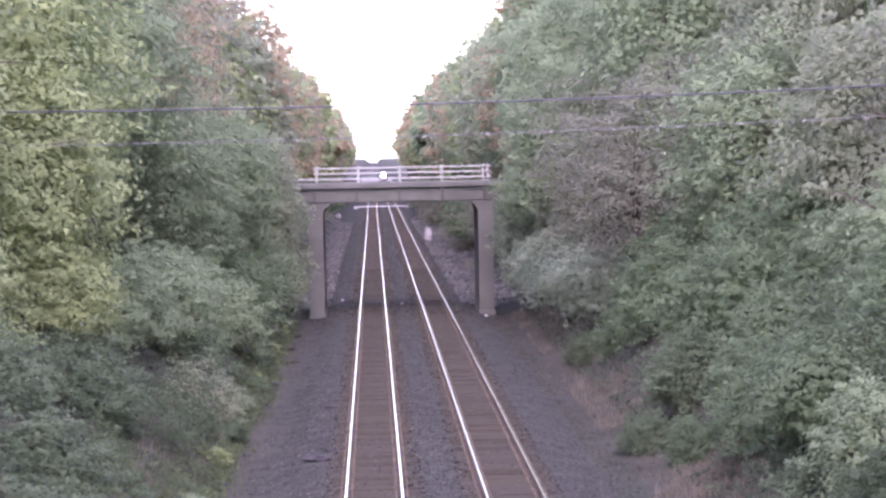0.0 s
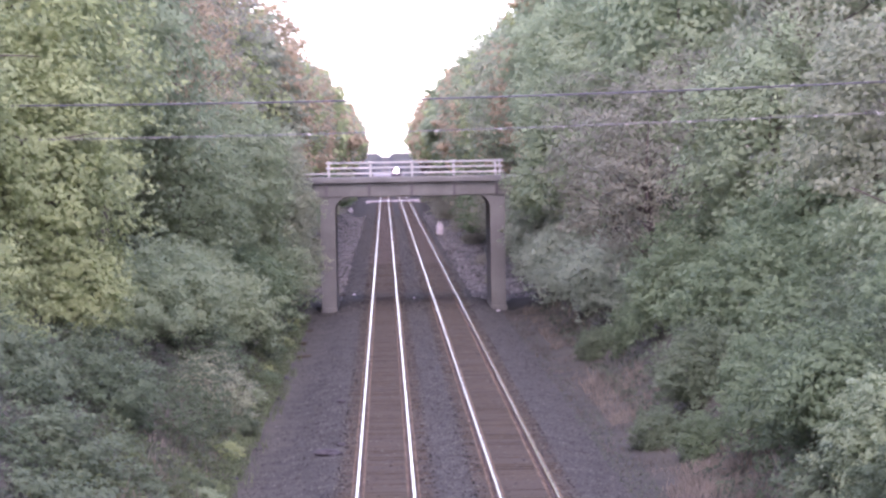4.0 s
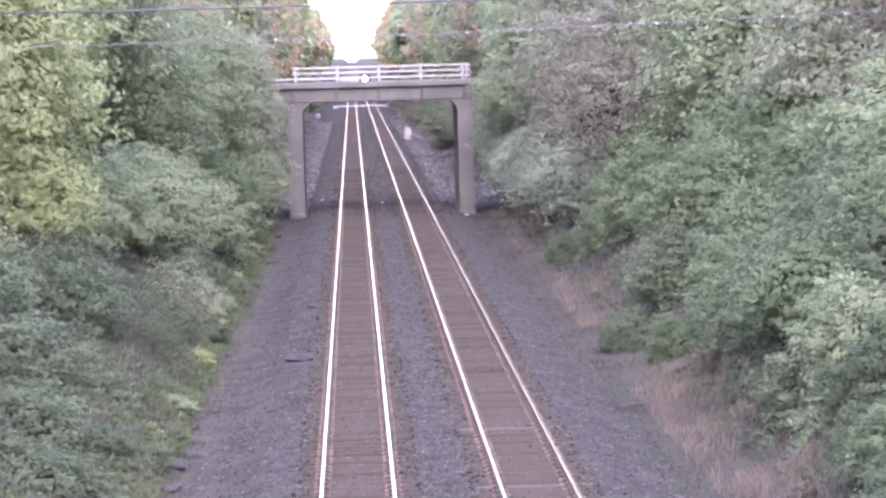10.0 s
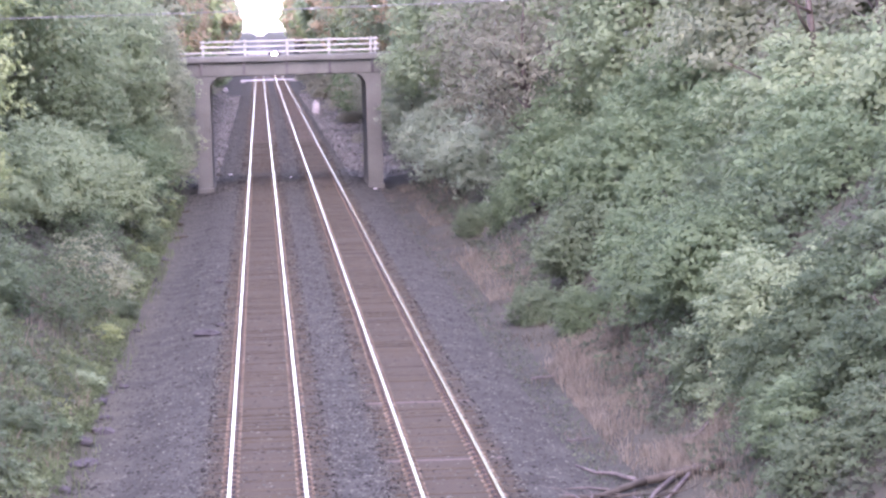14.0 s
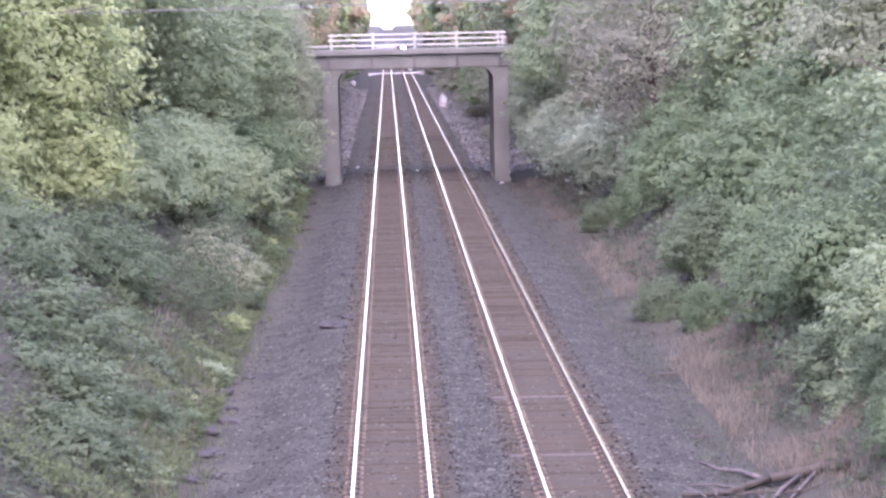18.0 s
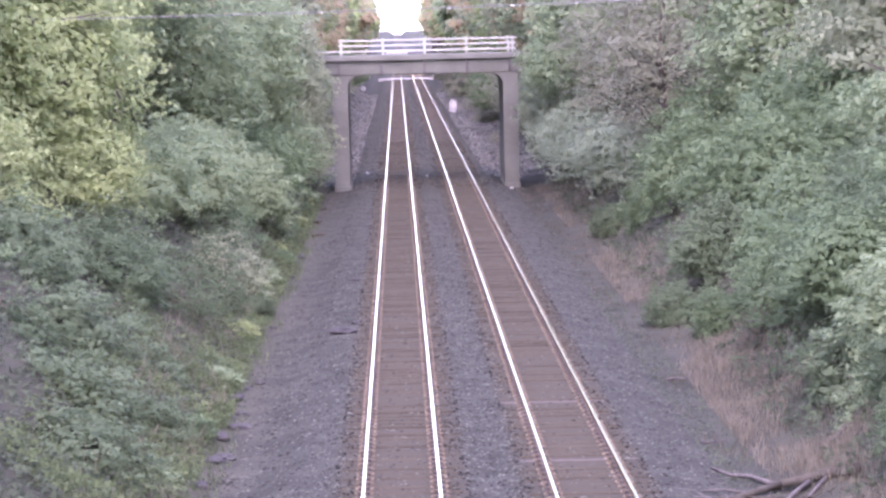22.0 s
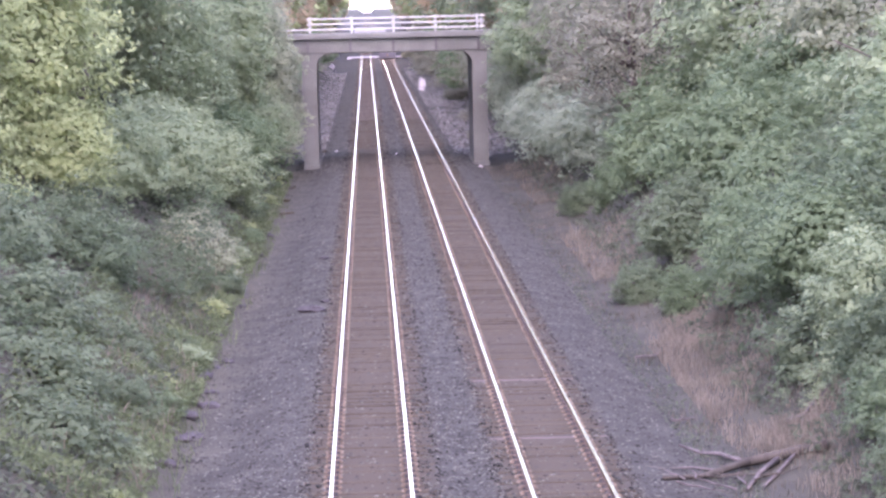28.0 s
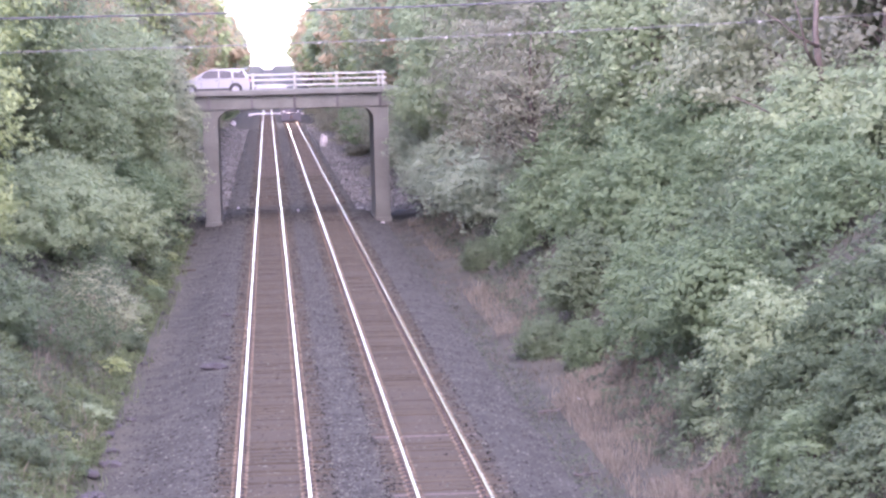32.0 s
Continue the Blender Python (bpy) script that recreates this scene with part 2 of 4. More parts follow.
def cylinder(a, b, r0, r1=None, n=12):
    bm = bmesh.new()
    add_cylinder(bm, a, b, r0, r1, n)
    return bm


def prism(outline, x0, x1):
    """A side outline of (y, z) drawn out along x."""
    bm = bmesh.new()
    a = [bm.verts.new((x0, y, z)) for y, z in outline]
    b = [bm.verts.new((x1, y, z)) for y, z in outline]
    bm.faces.new(a)
    bm.faces.new(b[::-1])
    n = len(a)
    for i in range(n):
        bm.faces.new((a[i], b[i], b[(i + 1) % n], a[(i + 1) % n]))
    bmesh.ops.recalc_face_normals(bm, faces=bm.faces)
    return bm


def tube(points, radii, n=7):
    """Vertices and faces of a bent, tapered limb."""
    verts, faces = [], []
    pts = [Vector(p) for p in points]
    for i, p in enumerate(pts):
        d = (pts[min(i + 1, len(pts) - 1)] - pts[max(i - 1, 0)]).normalized()
        side = d.cross(Vector((0.31, 0.87, 0.38))).normalized()
        up = d.cross(side)
        for k in range(n):
            a = 2 * math.pi * k / n
            verts.append(p + (side * math.cos(a) + up * math.sin(a)) * radii[i])
    for i in range(len(pts) - 1):
        for k in range(n):
            faces.append((i * n + k, i * n + (k + 1) % n, (i + 1) * n + (k + 1) % n, (i + 1) * n + k))
    faces.append(tuple(range(n))[::-1])
    faces.append(tuple((len(pts) - 1) * n + k for k in range(n)))
    return verts, faces


def merged(pieces):
    verts, faces = [], []
    for v, f in pieces:
        o = len(verts)
        verts += v
        faces += [tuple(i + o for i in q) for q in f]
    return verts, faces


def limb(rng, a, direction, length, r0, bend=0.25, steps=5):
    pts, d, p = [Vector(a)], Vector(direction).normalized(), Vector(a)
    for _ in range(steps):
        d = (d + Vector((rng.uniform(-bend, bend), rng.uniform(-bend, bend), rng.uniform(-bend, bend) + 0.05))).normalized()
        p = p + d * (length / steps)
        pts.append(p.copy())
    return pts, [r0 * (1 - 0.85 * i / steps) for i in range(steps + 1)]


# ---- ground: one sheet with the cutting in it ----
LEFT = ((-2500, 6.0), (-300, 6.8), (-40, 7.3), (-18, 7.3), (-14.5, 6.9), (-11, 4.6), (-8, 2.2), (-6, 0.7), (-4.8, -0.15), (-4.2, -0.32), (-3.2, -0.30), (-2.35, -0.04), (-1.6, 0.0), (-1.42, 0.012))
RIGHT = ((1.18, 0.012), (1.35, 0.0), (1.75, -0.05), (2.15, 0.0), (2.3, 0.012), (4.9, 0.012), (5.1, 0.0), (5.6, -0.06), (6.7, -0.30), (7.6, -0.30), (9.2, -0.05), (10.6, 1.2), (12.8, 3.4), (15.8, 5.9), (19, 7.2), (44, 7.3), (300, 6.8), (2500, 6.0))
PROFILE = LEFT + RIGHT


def ground_z(x, y):
    z = PROFILE[-1][1]
    for (x0, z0), (x1, z1) in zip(PROFILE, PROFILE[1:]):
        if x0 <= x <= x1:
            z = z0 + (z1 - z0) * (x - x0) / (x1 - x0)
            break
    rough = min(1.0, max(0.0, (abs(x - 1.75) - 5.6) / 3))
    return z + rough * 0.5 * (noise.noise((x * 0.22, y * 0.22, 3.1)) + 0.5 * noise.noise((x * 0.7, y * 0.7, 8.2)))


def make_ground():
    xs = []
    for (x0, _), (x1, _) in zip(PROFILE, PROFILE[1:]):
        n = 3 if 4 < abs((x0 + x1) / 2 - 1.75) < 18 else 1
        xs += [x0 + (x1 - x0) * i / n for i in range(n)]
    xs.append(PROFILE[-1][0])
    ys = [-400, -200, -100, -50, -10] + [10 + 1.5 * i for i in range(100)] + [160 + 5 * i for i in range(60)] + [460 + 25 * i for i in range(25)] + [1100, 1250, 1500, 1900, 2500, 3200, 4500]
    verts = [(x, y, ground_z(x, y)) for y in ys for x in xs]
    n = len(xs)
    me = bpy.data.meshes.new("ground")
    faces = []
    for j in range(len(ys) - 1):
        for i in range(n - 1):
            faces.append((j * n + i, j * n + i + 1, (j + 1) * n + i + 1, (j + 1) * n + i))
    me.from_pydata(verts, [], faces)
    me.materials.append(M_GROUND)
    me.polygons.foreach_set("use_smooth", [True] * len(faces))
    me.update()
    tagged(new("ground", me), "ballasted railway cutting with earth banks under trees", "ground", kind="structure")


make_ground()


def scatter_stones(seed, n, y0, y1, crowd, sizes, label):
    """Loose ballast on the bed and shoulders."""
    rng = np.random.default_rng(seed)
    y = y0 + (y1 - y0) * rng.random(n) ** crowd
    band = rng.random(n)
    x = np.where(band < 0.40, -1.35 - 3.0 * rng.random(n) ** 1.3, np.where(band < 0.66, rng.uniform(1.15, 2.35, n), np.where(band < 0.92, rng.uniform(4.85, 7.2, n), np.where(band < 0.96, rng.uniform(-0.7, 0.5, n), rng.uniform(3.0, 4.2, n)))))
    px, pz = [p[0] for p in PROFILE], [p[1] for p in PROFILE]
    z = np.interp(x, px, pz)
    # stones heaped over the ends of the ties and lying between the rails
    k = n // 7
    x[:k] = np.array((-0.12, 3.60))[rng.integers(0, 2, k)] + np.where(rng.random(k) < 0.5, -1, 1) * (1.36 - 0.5 * rng.random(k) ** 1.6)
    z[:k] = 0.035
    s = rng.uniform(*sizes, n) * np.where(rng.random(n) < 0.03, 1.6, 1.0)
    base = np.array([(1, 0, 0), (-0.5, 0.87, 0), (-0.5, -0.87, 0), (0.1, 0.1, 0.55), (0, 0, -0.6)])
    v = base[None] * s[:, None, None] * rng.uniform(0.6, 1.3, (n, 5, 3))
    a = rng.random(n) * 6.28
    c, q = np.cos(a)[:, None], np.sin(a)[:, None]
    vx, vy = v[:, :, 0] * c - v[:, :, 1] * q, v[:, :, 0] * q + v[:, :, 1] * c
    out = np.stack((vx + x[:, None], vy + y[:, None], v[:, :, 2] + z[:, None] - 0.05 * s[:, None]), -1).reshape(-1, 3)
    f = np.array([(0, 1, 3), (1, 2, 3), (2, 0, 3), (1, 0, 4), (2, 1, 4), (0, 2, 4)])
    faces = (f[None] + 5 * np.arange(n)[:, None, None]).reshape(-1, 3)
    tagged(part("ballast_stones", fast_mesh("ballast_stones", out, faces), M_STONE), label, "ballast", kind="stuff")


def fast_mesh(name, verts, faces):
    """A mesh from numpy arrays of equal-sided faces."""
    k = faces.shape[1]
    me = bpy.data.meshes.new(name)
    me.vertices.add(len(verts))
    me.vertices.foreach_set("co", verts.astype(np.float32).ravel())
    me.loops.add(faces.size)
    me.loops.foreach_set("vertex_index", faces.astype(np.int32).ravel())
    me.polygons.add(len(faces))
    me.polygons.foreach_set("loop_start", np.arange(0, faces.size, k, dtype=np.int32))
    me.update(calc_edges=True)
    return me


scatter_stones(4, 38000, 38, 138, 1.9, (0.022, 0.06), "loose grey crushed ballast stones beside the rails")
scatter_stones(5, 10000, 132, 330, 1.3, (0.05, 0.11), "coarse grey ballast stones past the bridge")

# ---- the tracks ----
RAIL_SHAPE = ((-0.068, 0.0), (0.068, 0.0), (0.068, 0.014), (0.012, 0.035), (0.012, 0.125), (0.038, 0.14), (0.040, 0.166), (0.033, 0.172), (-0.033, 0.172), (-0.040, 0.166), (-0.038, 0.14), (-0.012, 0.125), (-0.012, 0.035), (-0.068, 0.014))


def rail_mesh():
    ys = [-150, 0, 30] + [30 + 10 * i for i in range(1, 60)] + [700, 900, 1200, 1600, 2200]
    k = len(RAIL_SHAPE)
    verts = [(x, y, z) for y in ys for x, z in RAIL_SHAPE]
    faces, mats = [], []
    for j in range(len(ys) - 1):
        for i in range(k):
            faces.append((j * k + i, j * k + (i + 1) % k, (j + 1) * k + (i + 1) % k, (j + 1) * k + i))
            mats.append(0 if i in (6, 7, 8) else 1)
    me = mesh_of("rail", verts, faces)
    me.materials.append(M_RAIL)
    me.materials.append(M_RUST)
    me.polygons.foreach_set("material_index", mats)
    return me


def make_tracks():
    rng = random.Random(11)
    rails = rail_mesh()
    variants = []
    for i in range(6):
        bm = bmesh.new()
        add_box(bm, -1.3, 1.3, -0.115, 0.115, -0.18, 0.0, 0.012)
        for v in bm.verts:
            v.co += Vector((rng.uniform(-0.09, 0.04) * (1 if v.co.x > 0 else -1) if abs(v.co.x) > 1.2 else 0, rng.uniform(-0.008, 0.008), rng.uniform(-0.008, 0.006)))
        me = bpy.data.meshes.new("tie")
        bm.to_mesh(me)
        bm.free()
        me.materials.append(M_TIE)
        variants.append(me)
    pale = variants[0].copy()
    pale.materials.clear()
    pale.materials.append(M_PALE_TIE)
    for number, cx in ((1, -0.12), (2, 3.60)):
        track = tagged(new("railway_track_%d" % number), "straight railway track with shiny rails on weathered timber ties", "railway track", kind="structure")
        track.location = (cx, 0, 0.02)
        for s in (-0.752, 0.752):
            r = part("rail", rails, M_RAIL, track, "polished steel rail with rusty web")
            r.location = (s, 0, 0.012)
        for i in range(300):
            o = part("tie", pale if (number, i) in ((2, 36), (1, 17), (2, 21)) else variants[rng.randrange(6)], M_TIE, track)
            o.location = (rng.uniform(-0.06, 0.06), 37 + 0.5 * i + rng.uniform(-0.025, 0.025), rng.uniform(-0.012, 0.008))
            o.rotation_euler = (0, 0, rng.uniform(-0.012, 0.012))
        far = []
        for i in (*range(-110, 0), *range(300, 1500)):
            y = 37 + 0.5 * i
            x = rng.uniform(-0.05, 0.05)
            far.append(([Vector((x + a, y + b, c)) for a, b, c in ((-1.3, -0.11, -0.18), (1.3, -0.11, -0.18), (1.3, -0.11, 0), (-1.3, -0.11, 0), (1.3, 0.11, 0), (-1.3, 0.11, 0))],
                        [(0, 1, 2, 3), (3, 2, 4, 5)]))
        tagged(part("far_ties", mesh_of("far_ties", *merged(far)), M_FAR_TIE, track), kind="stuff")
        for name, shapes, mat, text in (
                ("tie_plates", ((-0.18, 0.18, -0.10, 0.10, 0.016), (-0.15, -0.075, -0.03, 0.03, 0.05), (0.075, 0.15, -0.03, 0.03, 0.05)), M_PLATE, "rusty tie plates and spikes"),
                ("rail_anchors", ((-0.11, 0.11, 0.125, 0.18, 0.05), (-0.11, 0.11, -0.18, -0.125, 0.05)), M_DEBRIS, "dark rail anchors beside the ties")):
            pieces = []
            for i in range(220):
                y = 37 + 0.5 * i
                for s in (-0.752, 0.752):
                    for x0, x1, y0, y1, h in shapes:
                        v = [Vector((s + a, y + b, c)) for a, b, c in ((x0, y0, -0.02), (x1, y0, -0.02), (x1, y1, -0.02), (x0, y1, -0.02), (x0, y0, h), (x1, y0, h), (x1, y1, h), (x0, y1, h))]
                        pieces.append((v, [(0, 1, 5, 4), (1, 2, 6, 5), (2, 3, 7, 6), (3, 0, 4, 7), (4, 5, 6, 7)]))
            tagged(part(name, mesh_of(name, *merged(pieces)), mat, track, text), kind="stuff")


# ---- the road bridge over the line ----
NEAR, FAR = 135.0, 141.4


def make_bridge():
    bridge = tagged(new("road_bridge"), "grey concrete road bridge with white wooden rail fence", "bridge")
    bridge.location = (1.6, NEAR, 0)

    def put(name, bm, mat, label=""):
        bmesh.ops.translate(bm, vec=(-1.6, -NEAR, 0), verts=bm.verts)
        return part(name, bm, mat, bridge, label)

    # one portal frame: two wall piers joined by a beam with rounded inner corners
    r, top, li, ri = 0.75, 6.52, -2.97, 6.22
    inner = [(li, -0.6)]
    inner += [(li + r - r * math.cos(a), top - r + r * math.sin(a)) for a in [math.pi / 2 * k / 6 for k in range(7)]]
    inner += [(ri - r + r * math.sin(a), top - r + r * math.cos(a)) for a in [math.pi / 2 * k / 6 for k in range(7)]]
    inner += [(ri, -0.6)]
    outer = [(-3.85, -0.6), (-3.85, top + 0.12), (7.1, top + 0.12), (7.1, -0.6)]
    loop = inner + outer[::-1]
    bm = bmesh.new()
    a = [bm.verts.new((x, NEAR + 0.08, z)) for x, z in loop]
    b = [bm.verts.new((x, FAR - 0.5, z)) for x, z in loop]
    bm.faces.new(a)
    bm.faces.new(b[::-1])
    for i in range(len(a)):
        bm.faces.new((a[i], b[i], b[(i + 1) % len(a)], a[(i + 1) % len(a)]))
    bmesh.ops.recalc_face_normals(bm, faces=bm.faces)
    put("portal_frame", bm, M_CONCRETE, "stained concrete piers with rounded corners")
    for x in (-3.95, 6.12):
        put("footing", box(x + 0.05, x + 1.05, NEAR + 0.0, FAR - 0.3, -0.6, -0.02, 0.05), M_CONCRETE)
    put("girder", box(-15, 19, NEAR + 0.02, NEAR + 0.5, top + 0.03, 7.33, 0.03), M_CONCRETE, "long concrete edge beam streaked with dirt")
    put("girder", box(-15, 19, FAR - 0.5, FAR, top + 0.03, 7.33, 0.03), M_CONCRETE)
    put("deck", box(-15, 19, NEAR + 0.5, FAR - 0.5, 7.0, 7.40, 0.0), M_ASPHALT, "asphalt deck")
    put("kerb", box(-15, 19, NEAR - 0.22, NEAR + 0.45, 7.36, 7.66, 0.03), M_CONCRETE, "pale concrete kerb")
    put("kerb", box(-15, 19, FAR - 0.45, FAR + 0.2, 7.36, 7.66, 0.03), M_CONCRETE, "pale concrete kerb")
    for i in range(-5, 7):
        x = 1.58 + 2.52 * i
        put("bracket", prism([(NEAR - 0.2, 7.35), (NEAR + 0.05, 7.35), (NEAR + 0.05, top + 0.05), (NEAR - 0.03, top + 0.05)], x - 0.07, x + 0.07), M_DARK_CONCRETE, "darker concrete bracket under the kerb")
    for i in range(-2, 7):
        x = 1.70 + 2.58 * i
        if x > 7.2:
            continue
        put("fence_post", box(x - 0.08, x + 0.08, FAR - 0.1, FAR + 0.06, 7.6, 8.63, 0.012), M_WHITE)
    put("fence_post", box(7.06, 7.2, FAR - 0.1, FAR + 0.06, 7.6, 8.63, 0.012), M_WHITE)
    for z in (7.87, 8.21, 8.53):
        put("fence_rail", box(-9.0 if z < 8 else -3.65, 7.35, FAR - 0.17, FAR - 0.105, z - 0.052, z + 0.052, 0.01), M_WHITE)
    # side walls that hold the banks
    for x0, x1 in ((-15.4, -14.6), (18.6, 19.4)):
        put("abutment", box(x0, x1, NEAR, FAR, 3.0, 7.0), M_CONCRETE)


def make_road():
    bm = bmesh.new()
    add_box(bm, -400, -15.02, NEAR - 0.2, FAR + 0.2, 6.4, 7.40)
    add_box(bm, 19.02, 400, NEAR - 0.2, FAR + 0.2, 6.4, 7.40)
    tagged(part("road", bm, M_ASPHALT), "narrow asphalt road between the trees", "road", kind="structure")


make_bridge()
make_road()


# ---- the crossing far down the line ----
def make_crossing():
    c = tagged(new("level_crossing"), "pale concrete level crossing over both tracks", "level crossing", kind="structure")
    c.location = (1.6, 425, 0)
    for x0, x1 in ((-5.2, -2.6), (-2.38, -1.06), (-0.86, 0.98), (1.36, 2.62), (2.82, 5.0)):
        part("concrete_panel", box(x0, x1, -1.3, 1.3, -0.3, 0.16, 0.03), M_PALE_ROCK, c)
    part("asphalt", box(-5.0, 4.8, 1.3, 12, -0.4, 0.1), M_ASPHALT, c)
    # slabs added far off: their paleness imitates the sky's glare between the rails
    f = tagged(new("level_crossing"), "pale slabs standing in for sky glare on the far track bed", "level crossing", kind="structure")
    f.location = (1.6, 900, 0)
    for x0, x1 in ((-6.2, -2.6), (-2.38, -1.06), (-0.86, 0.98), (1.36, 2.62), (2.82, 6.0)):
        part("gravel", box(x0, x1, -20, 150, -0.3, 0.14, 0.03), M_FAR_GLARE, f)


make_crossing()


# ---- trees ----
def leaf_faces(rng, p, nrm, s):
    """One pointed leaf at every place p, square to nrm and about s long."""
    nrm = nrm / np.linalg.norm(nrm, axis=1)[:, None]
    u = np.cross(nrm, rng.normal(size=p.shape))
    u /= np.linalg.norm(u, axis=1)[:, None]
    v = np.cross(nrm, u)
    s = s[:, None]
    return np.stack((p - u * s * 0.6 - v * s * 0.42, p - u * s * 0.5 + v * s * 0.45, p + u * s * 0.75), 1).reshape(-1, 3)


def crown_mesh(name, seed, size, clumps, per_clump, leaf, lobes=0.35, low=-0.9, clump_r=(0.13, 0.24), thin=False):
    """A crown of many leaves: a loose skin over a lobed shape, with sprays standing out of it; size: half axes. A thin crown lets the sky through."""
    rng = np.random.default_rng(seed)
    size = np.array(size)

    def directions(n):
        d = rng.normal(size=(2 * n + 40, 3))
        d /= np.linalg.norm(d, axis=1)[:, None]
        d = d[d[:, 2] > low][:n]
        f = np.array([1 + lobes * (noise.noise(Vector(q * 1.9) + Vector((seed, 0, 0))) + 0.5 * noise.noise(Vector(q * 4.5) + Vector((0, seed, 0))) + 0.22 * noise.noise(Vector(q * 10) + Vector((0, 0, seed)))) for q in d])
        return d, f

    def facing(d, n):
        return d * np.array((0.55, 0.55, 0.2)) + np.array((0, 0, 0.6)) + rng.normal(size=(n, 3)) * 0.36

    total = clumps * per_clump
    # sprays
    d, f = directions(clumps)
    pts = d * (f * rng.uniform(0.88, 1.12, clumps))[:, None] * size
    k = per_clump * 6 // 10
    n = clumps * k
    c, out = np.repeat(pts, k, 0), np.repeat(d, k, 0)
    r = np.repeat(rng.uniform(*clump_r, clumps) * size.mean(), k)
    q = rng.normal(size=(n, 3))
    q /= np.linalg.norm(q, axis=1)[:, None]
    p = c + q * (r * rng.uniform(0.2, 1.1, n) ** 0.7)[:, None] * np.array((1.0, 1.0, 0.5))
    verts = [leaf_faces(rng, p, facing(out, n), leaf * rng.uniform(0.65, 1.35, n))]
    # skin
    n = total * (25 if thin else 55) // 100
    d, f = directions(n)
    p = d * (f * rng.uniform(0.84, 1.0, n))[:, None] * size + rng.normal(size=(n, 3)) * leaf * 0.5
    verts.append(leaf_faces(rng, p, facing(d, n), leaf * rng.uniform(0.7, 1.4, n)))
    # larger leaves deeper in, so that the crown closes
    n = total // (16 if thin else 5)
    d, f = directions(n)
    p = d * (f * rng.uniform(0.6, 0.86, n))[:, None] * size
    verts.append(leaf_faces(rng, p, d * 0.8 + facing(d, n), leaf * rng.uniform(1.3, 2.2, n)))
    verts = np.concatenate(verts)
    return fast_mesh(name, verts, np.arange(len(verts)).reshape(-1, 3)), pts


def trunk_mesh(name, seed, height, size, base_r, limbs=9):
    rng = random.Random(seed)
    pieces = []
    pts, rad = limb(rng, (0, 0, -0.6), (rng.uniform(-0.08, 0.08), rng.uniform(-0.08, 0.08), 1), height * 0.9, base_r, 0.08, 8)
    pieces.append(tube(pts, rad, 8 if limbs > 6 else 5))
    for i in range(limbs):
        k = rng.randrange(2, 7)
        a = rng.uniform(0, 6.28)
        p, q = limb(rng, pts[k], (math.cos(a), math.sin(a), rng.uniform(0.2, 0.9)), size[0] * rng.uniform(0.55, 0.95), rad[k] * 0.55, 0.3, 5)
        pieces.append(tube(p, q, 6 if limbs > 6 else 4))
    return mesh_of(name, *merged(pieces), smooth=True)


PROTOTYPES = {}


def tree_prototype(key, leaf_key, seed, height, size, clumps, per_clump, leaf, lobes=0.35, base_r=None, low=-0.9, clump_r=(0.13, 0.24), thin=False):
    """Meshes of one kind of tree or bush, kept for its copies."""
    crown, _ = crown_mesh("crown", seed, size, clumps, per_clump, leaf, lobes, low, clump_r, thin)
    crown.materials.append(LEAF[leaf_key])
    trunk = trunk_mesh("trunk", seed, height, size, base_r or 0.022 * height, 24 if thin and leaf < 0.25 else 5 if leaf > 0.25 else 6 if base_r else 9)
    trunk.materials.append(M_BARK)
    PROTOTYPES[key] = (crown, trunk, height, size, leaf_key)


def plant(key, name, x, y, z, r, label, category, group, turn=0.0, tall=1.0, leaf_key=None):
    """A tree or bush rooted in the ground, with the middle of its crown at height z and the crown's radius r."""
    crown, trunk, height, size, own = PROTOTYPES[key]
    if leaf_key and leaf_key != own:
        kind = key + leaf_key
        if kind not in PROTOTYPES:
            twin = crown.copy()
            twin.materials.clear()
            twin.materials.append(LEAF[leaf_key])
            PROTOTYPES[kind] = (twin, trunk, height, size, leaf_key)
        crown = PROTOTYPES[kind][0]
    scale = r / size[0]
    base = ground_z(x, y)
    t = tagged(new(name), label, category, group)
    t.matrix_basis = Matrix.Translation((x, y, base)) @ Matrix.Rotation(turn, 4, "Z") @ Matrix.Diagonal((scale, scale, scale * tall, 1))
    stem = part("trunk" if category == "tree" else "stem", trunk, M_BARK, t)
    c = part("crown" if category == "tree" else "foliage", crown, LEAF[own], t)
    lift = (z - base) / (scale * tall)
    c.location = (0, 0, lift)
    stem.scale = (1, 1, max(0.25, (lift + size[2] * 0.55) / (height * 0.9)))
    return t


tree_prototype("near_a", "yellow", 1, 13.0, (4.6, 4.6, 6.0), 440, 36, 0.175, clump_r=(0.08, 0.17))
tree_prototype("near_b", "green", 2, 12.0, (4.2, 4.4, 5.4), 400, 35, 0.175, clump_r=(0.08, 0.17))
tree_prototype("near_c", "brown", 3, 13.0, (4.4, 4.2, 5.8), 300, 52, 0.14, lobes=0.5, clump_r=(0.08, 0.2), thin=True)
tree_prototype("far_a", "green", 5, 14.0, (4.4, 4.4, 6.4), 170, 30, 0.34, clump_r=(0.09, 0.19))
tree_prototype("far_b", "dark", 6, 13.0, (4.0, 4.4, 6.0), 170, 30, 0.34, clump_r=(0.09, 0.19))
tree_prototype("far_c", "brown", 7, 15.0, (4.0, 4.0, 6.6), 190, 38, 0.27, lobes=0.5, clump_r=(0.09, 0.19), thin=True)
tree_prototype("remote_a", "green", 15, 14.0, (4.4, 4.4, 6.4), 80, 18, 0.9)
tree_prototype("remote_b", "brown", 16, 15.0, (4.0, 4.0, 6.6), 80, 22, 0.8, lobes=0.5)
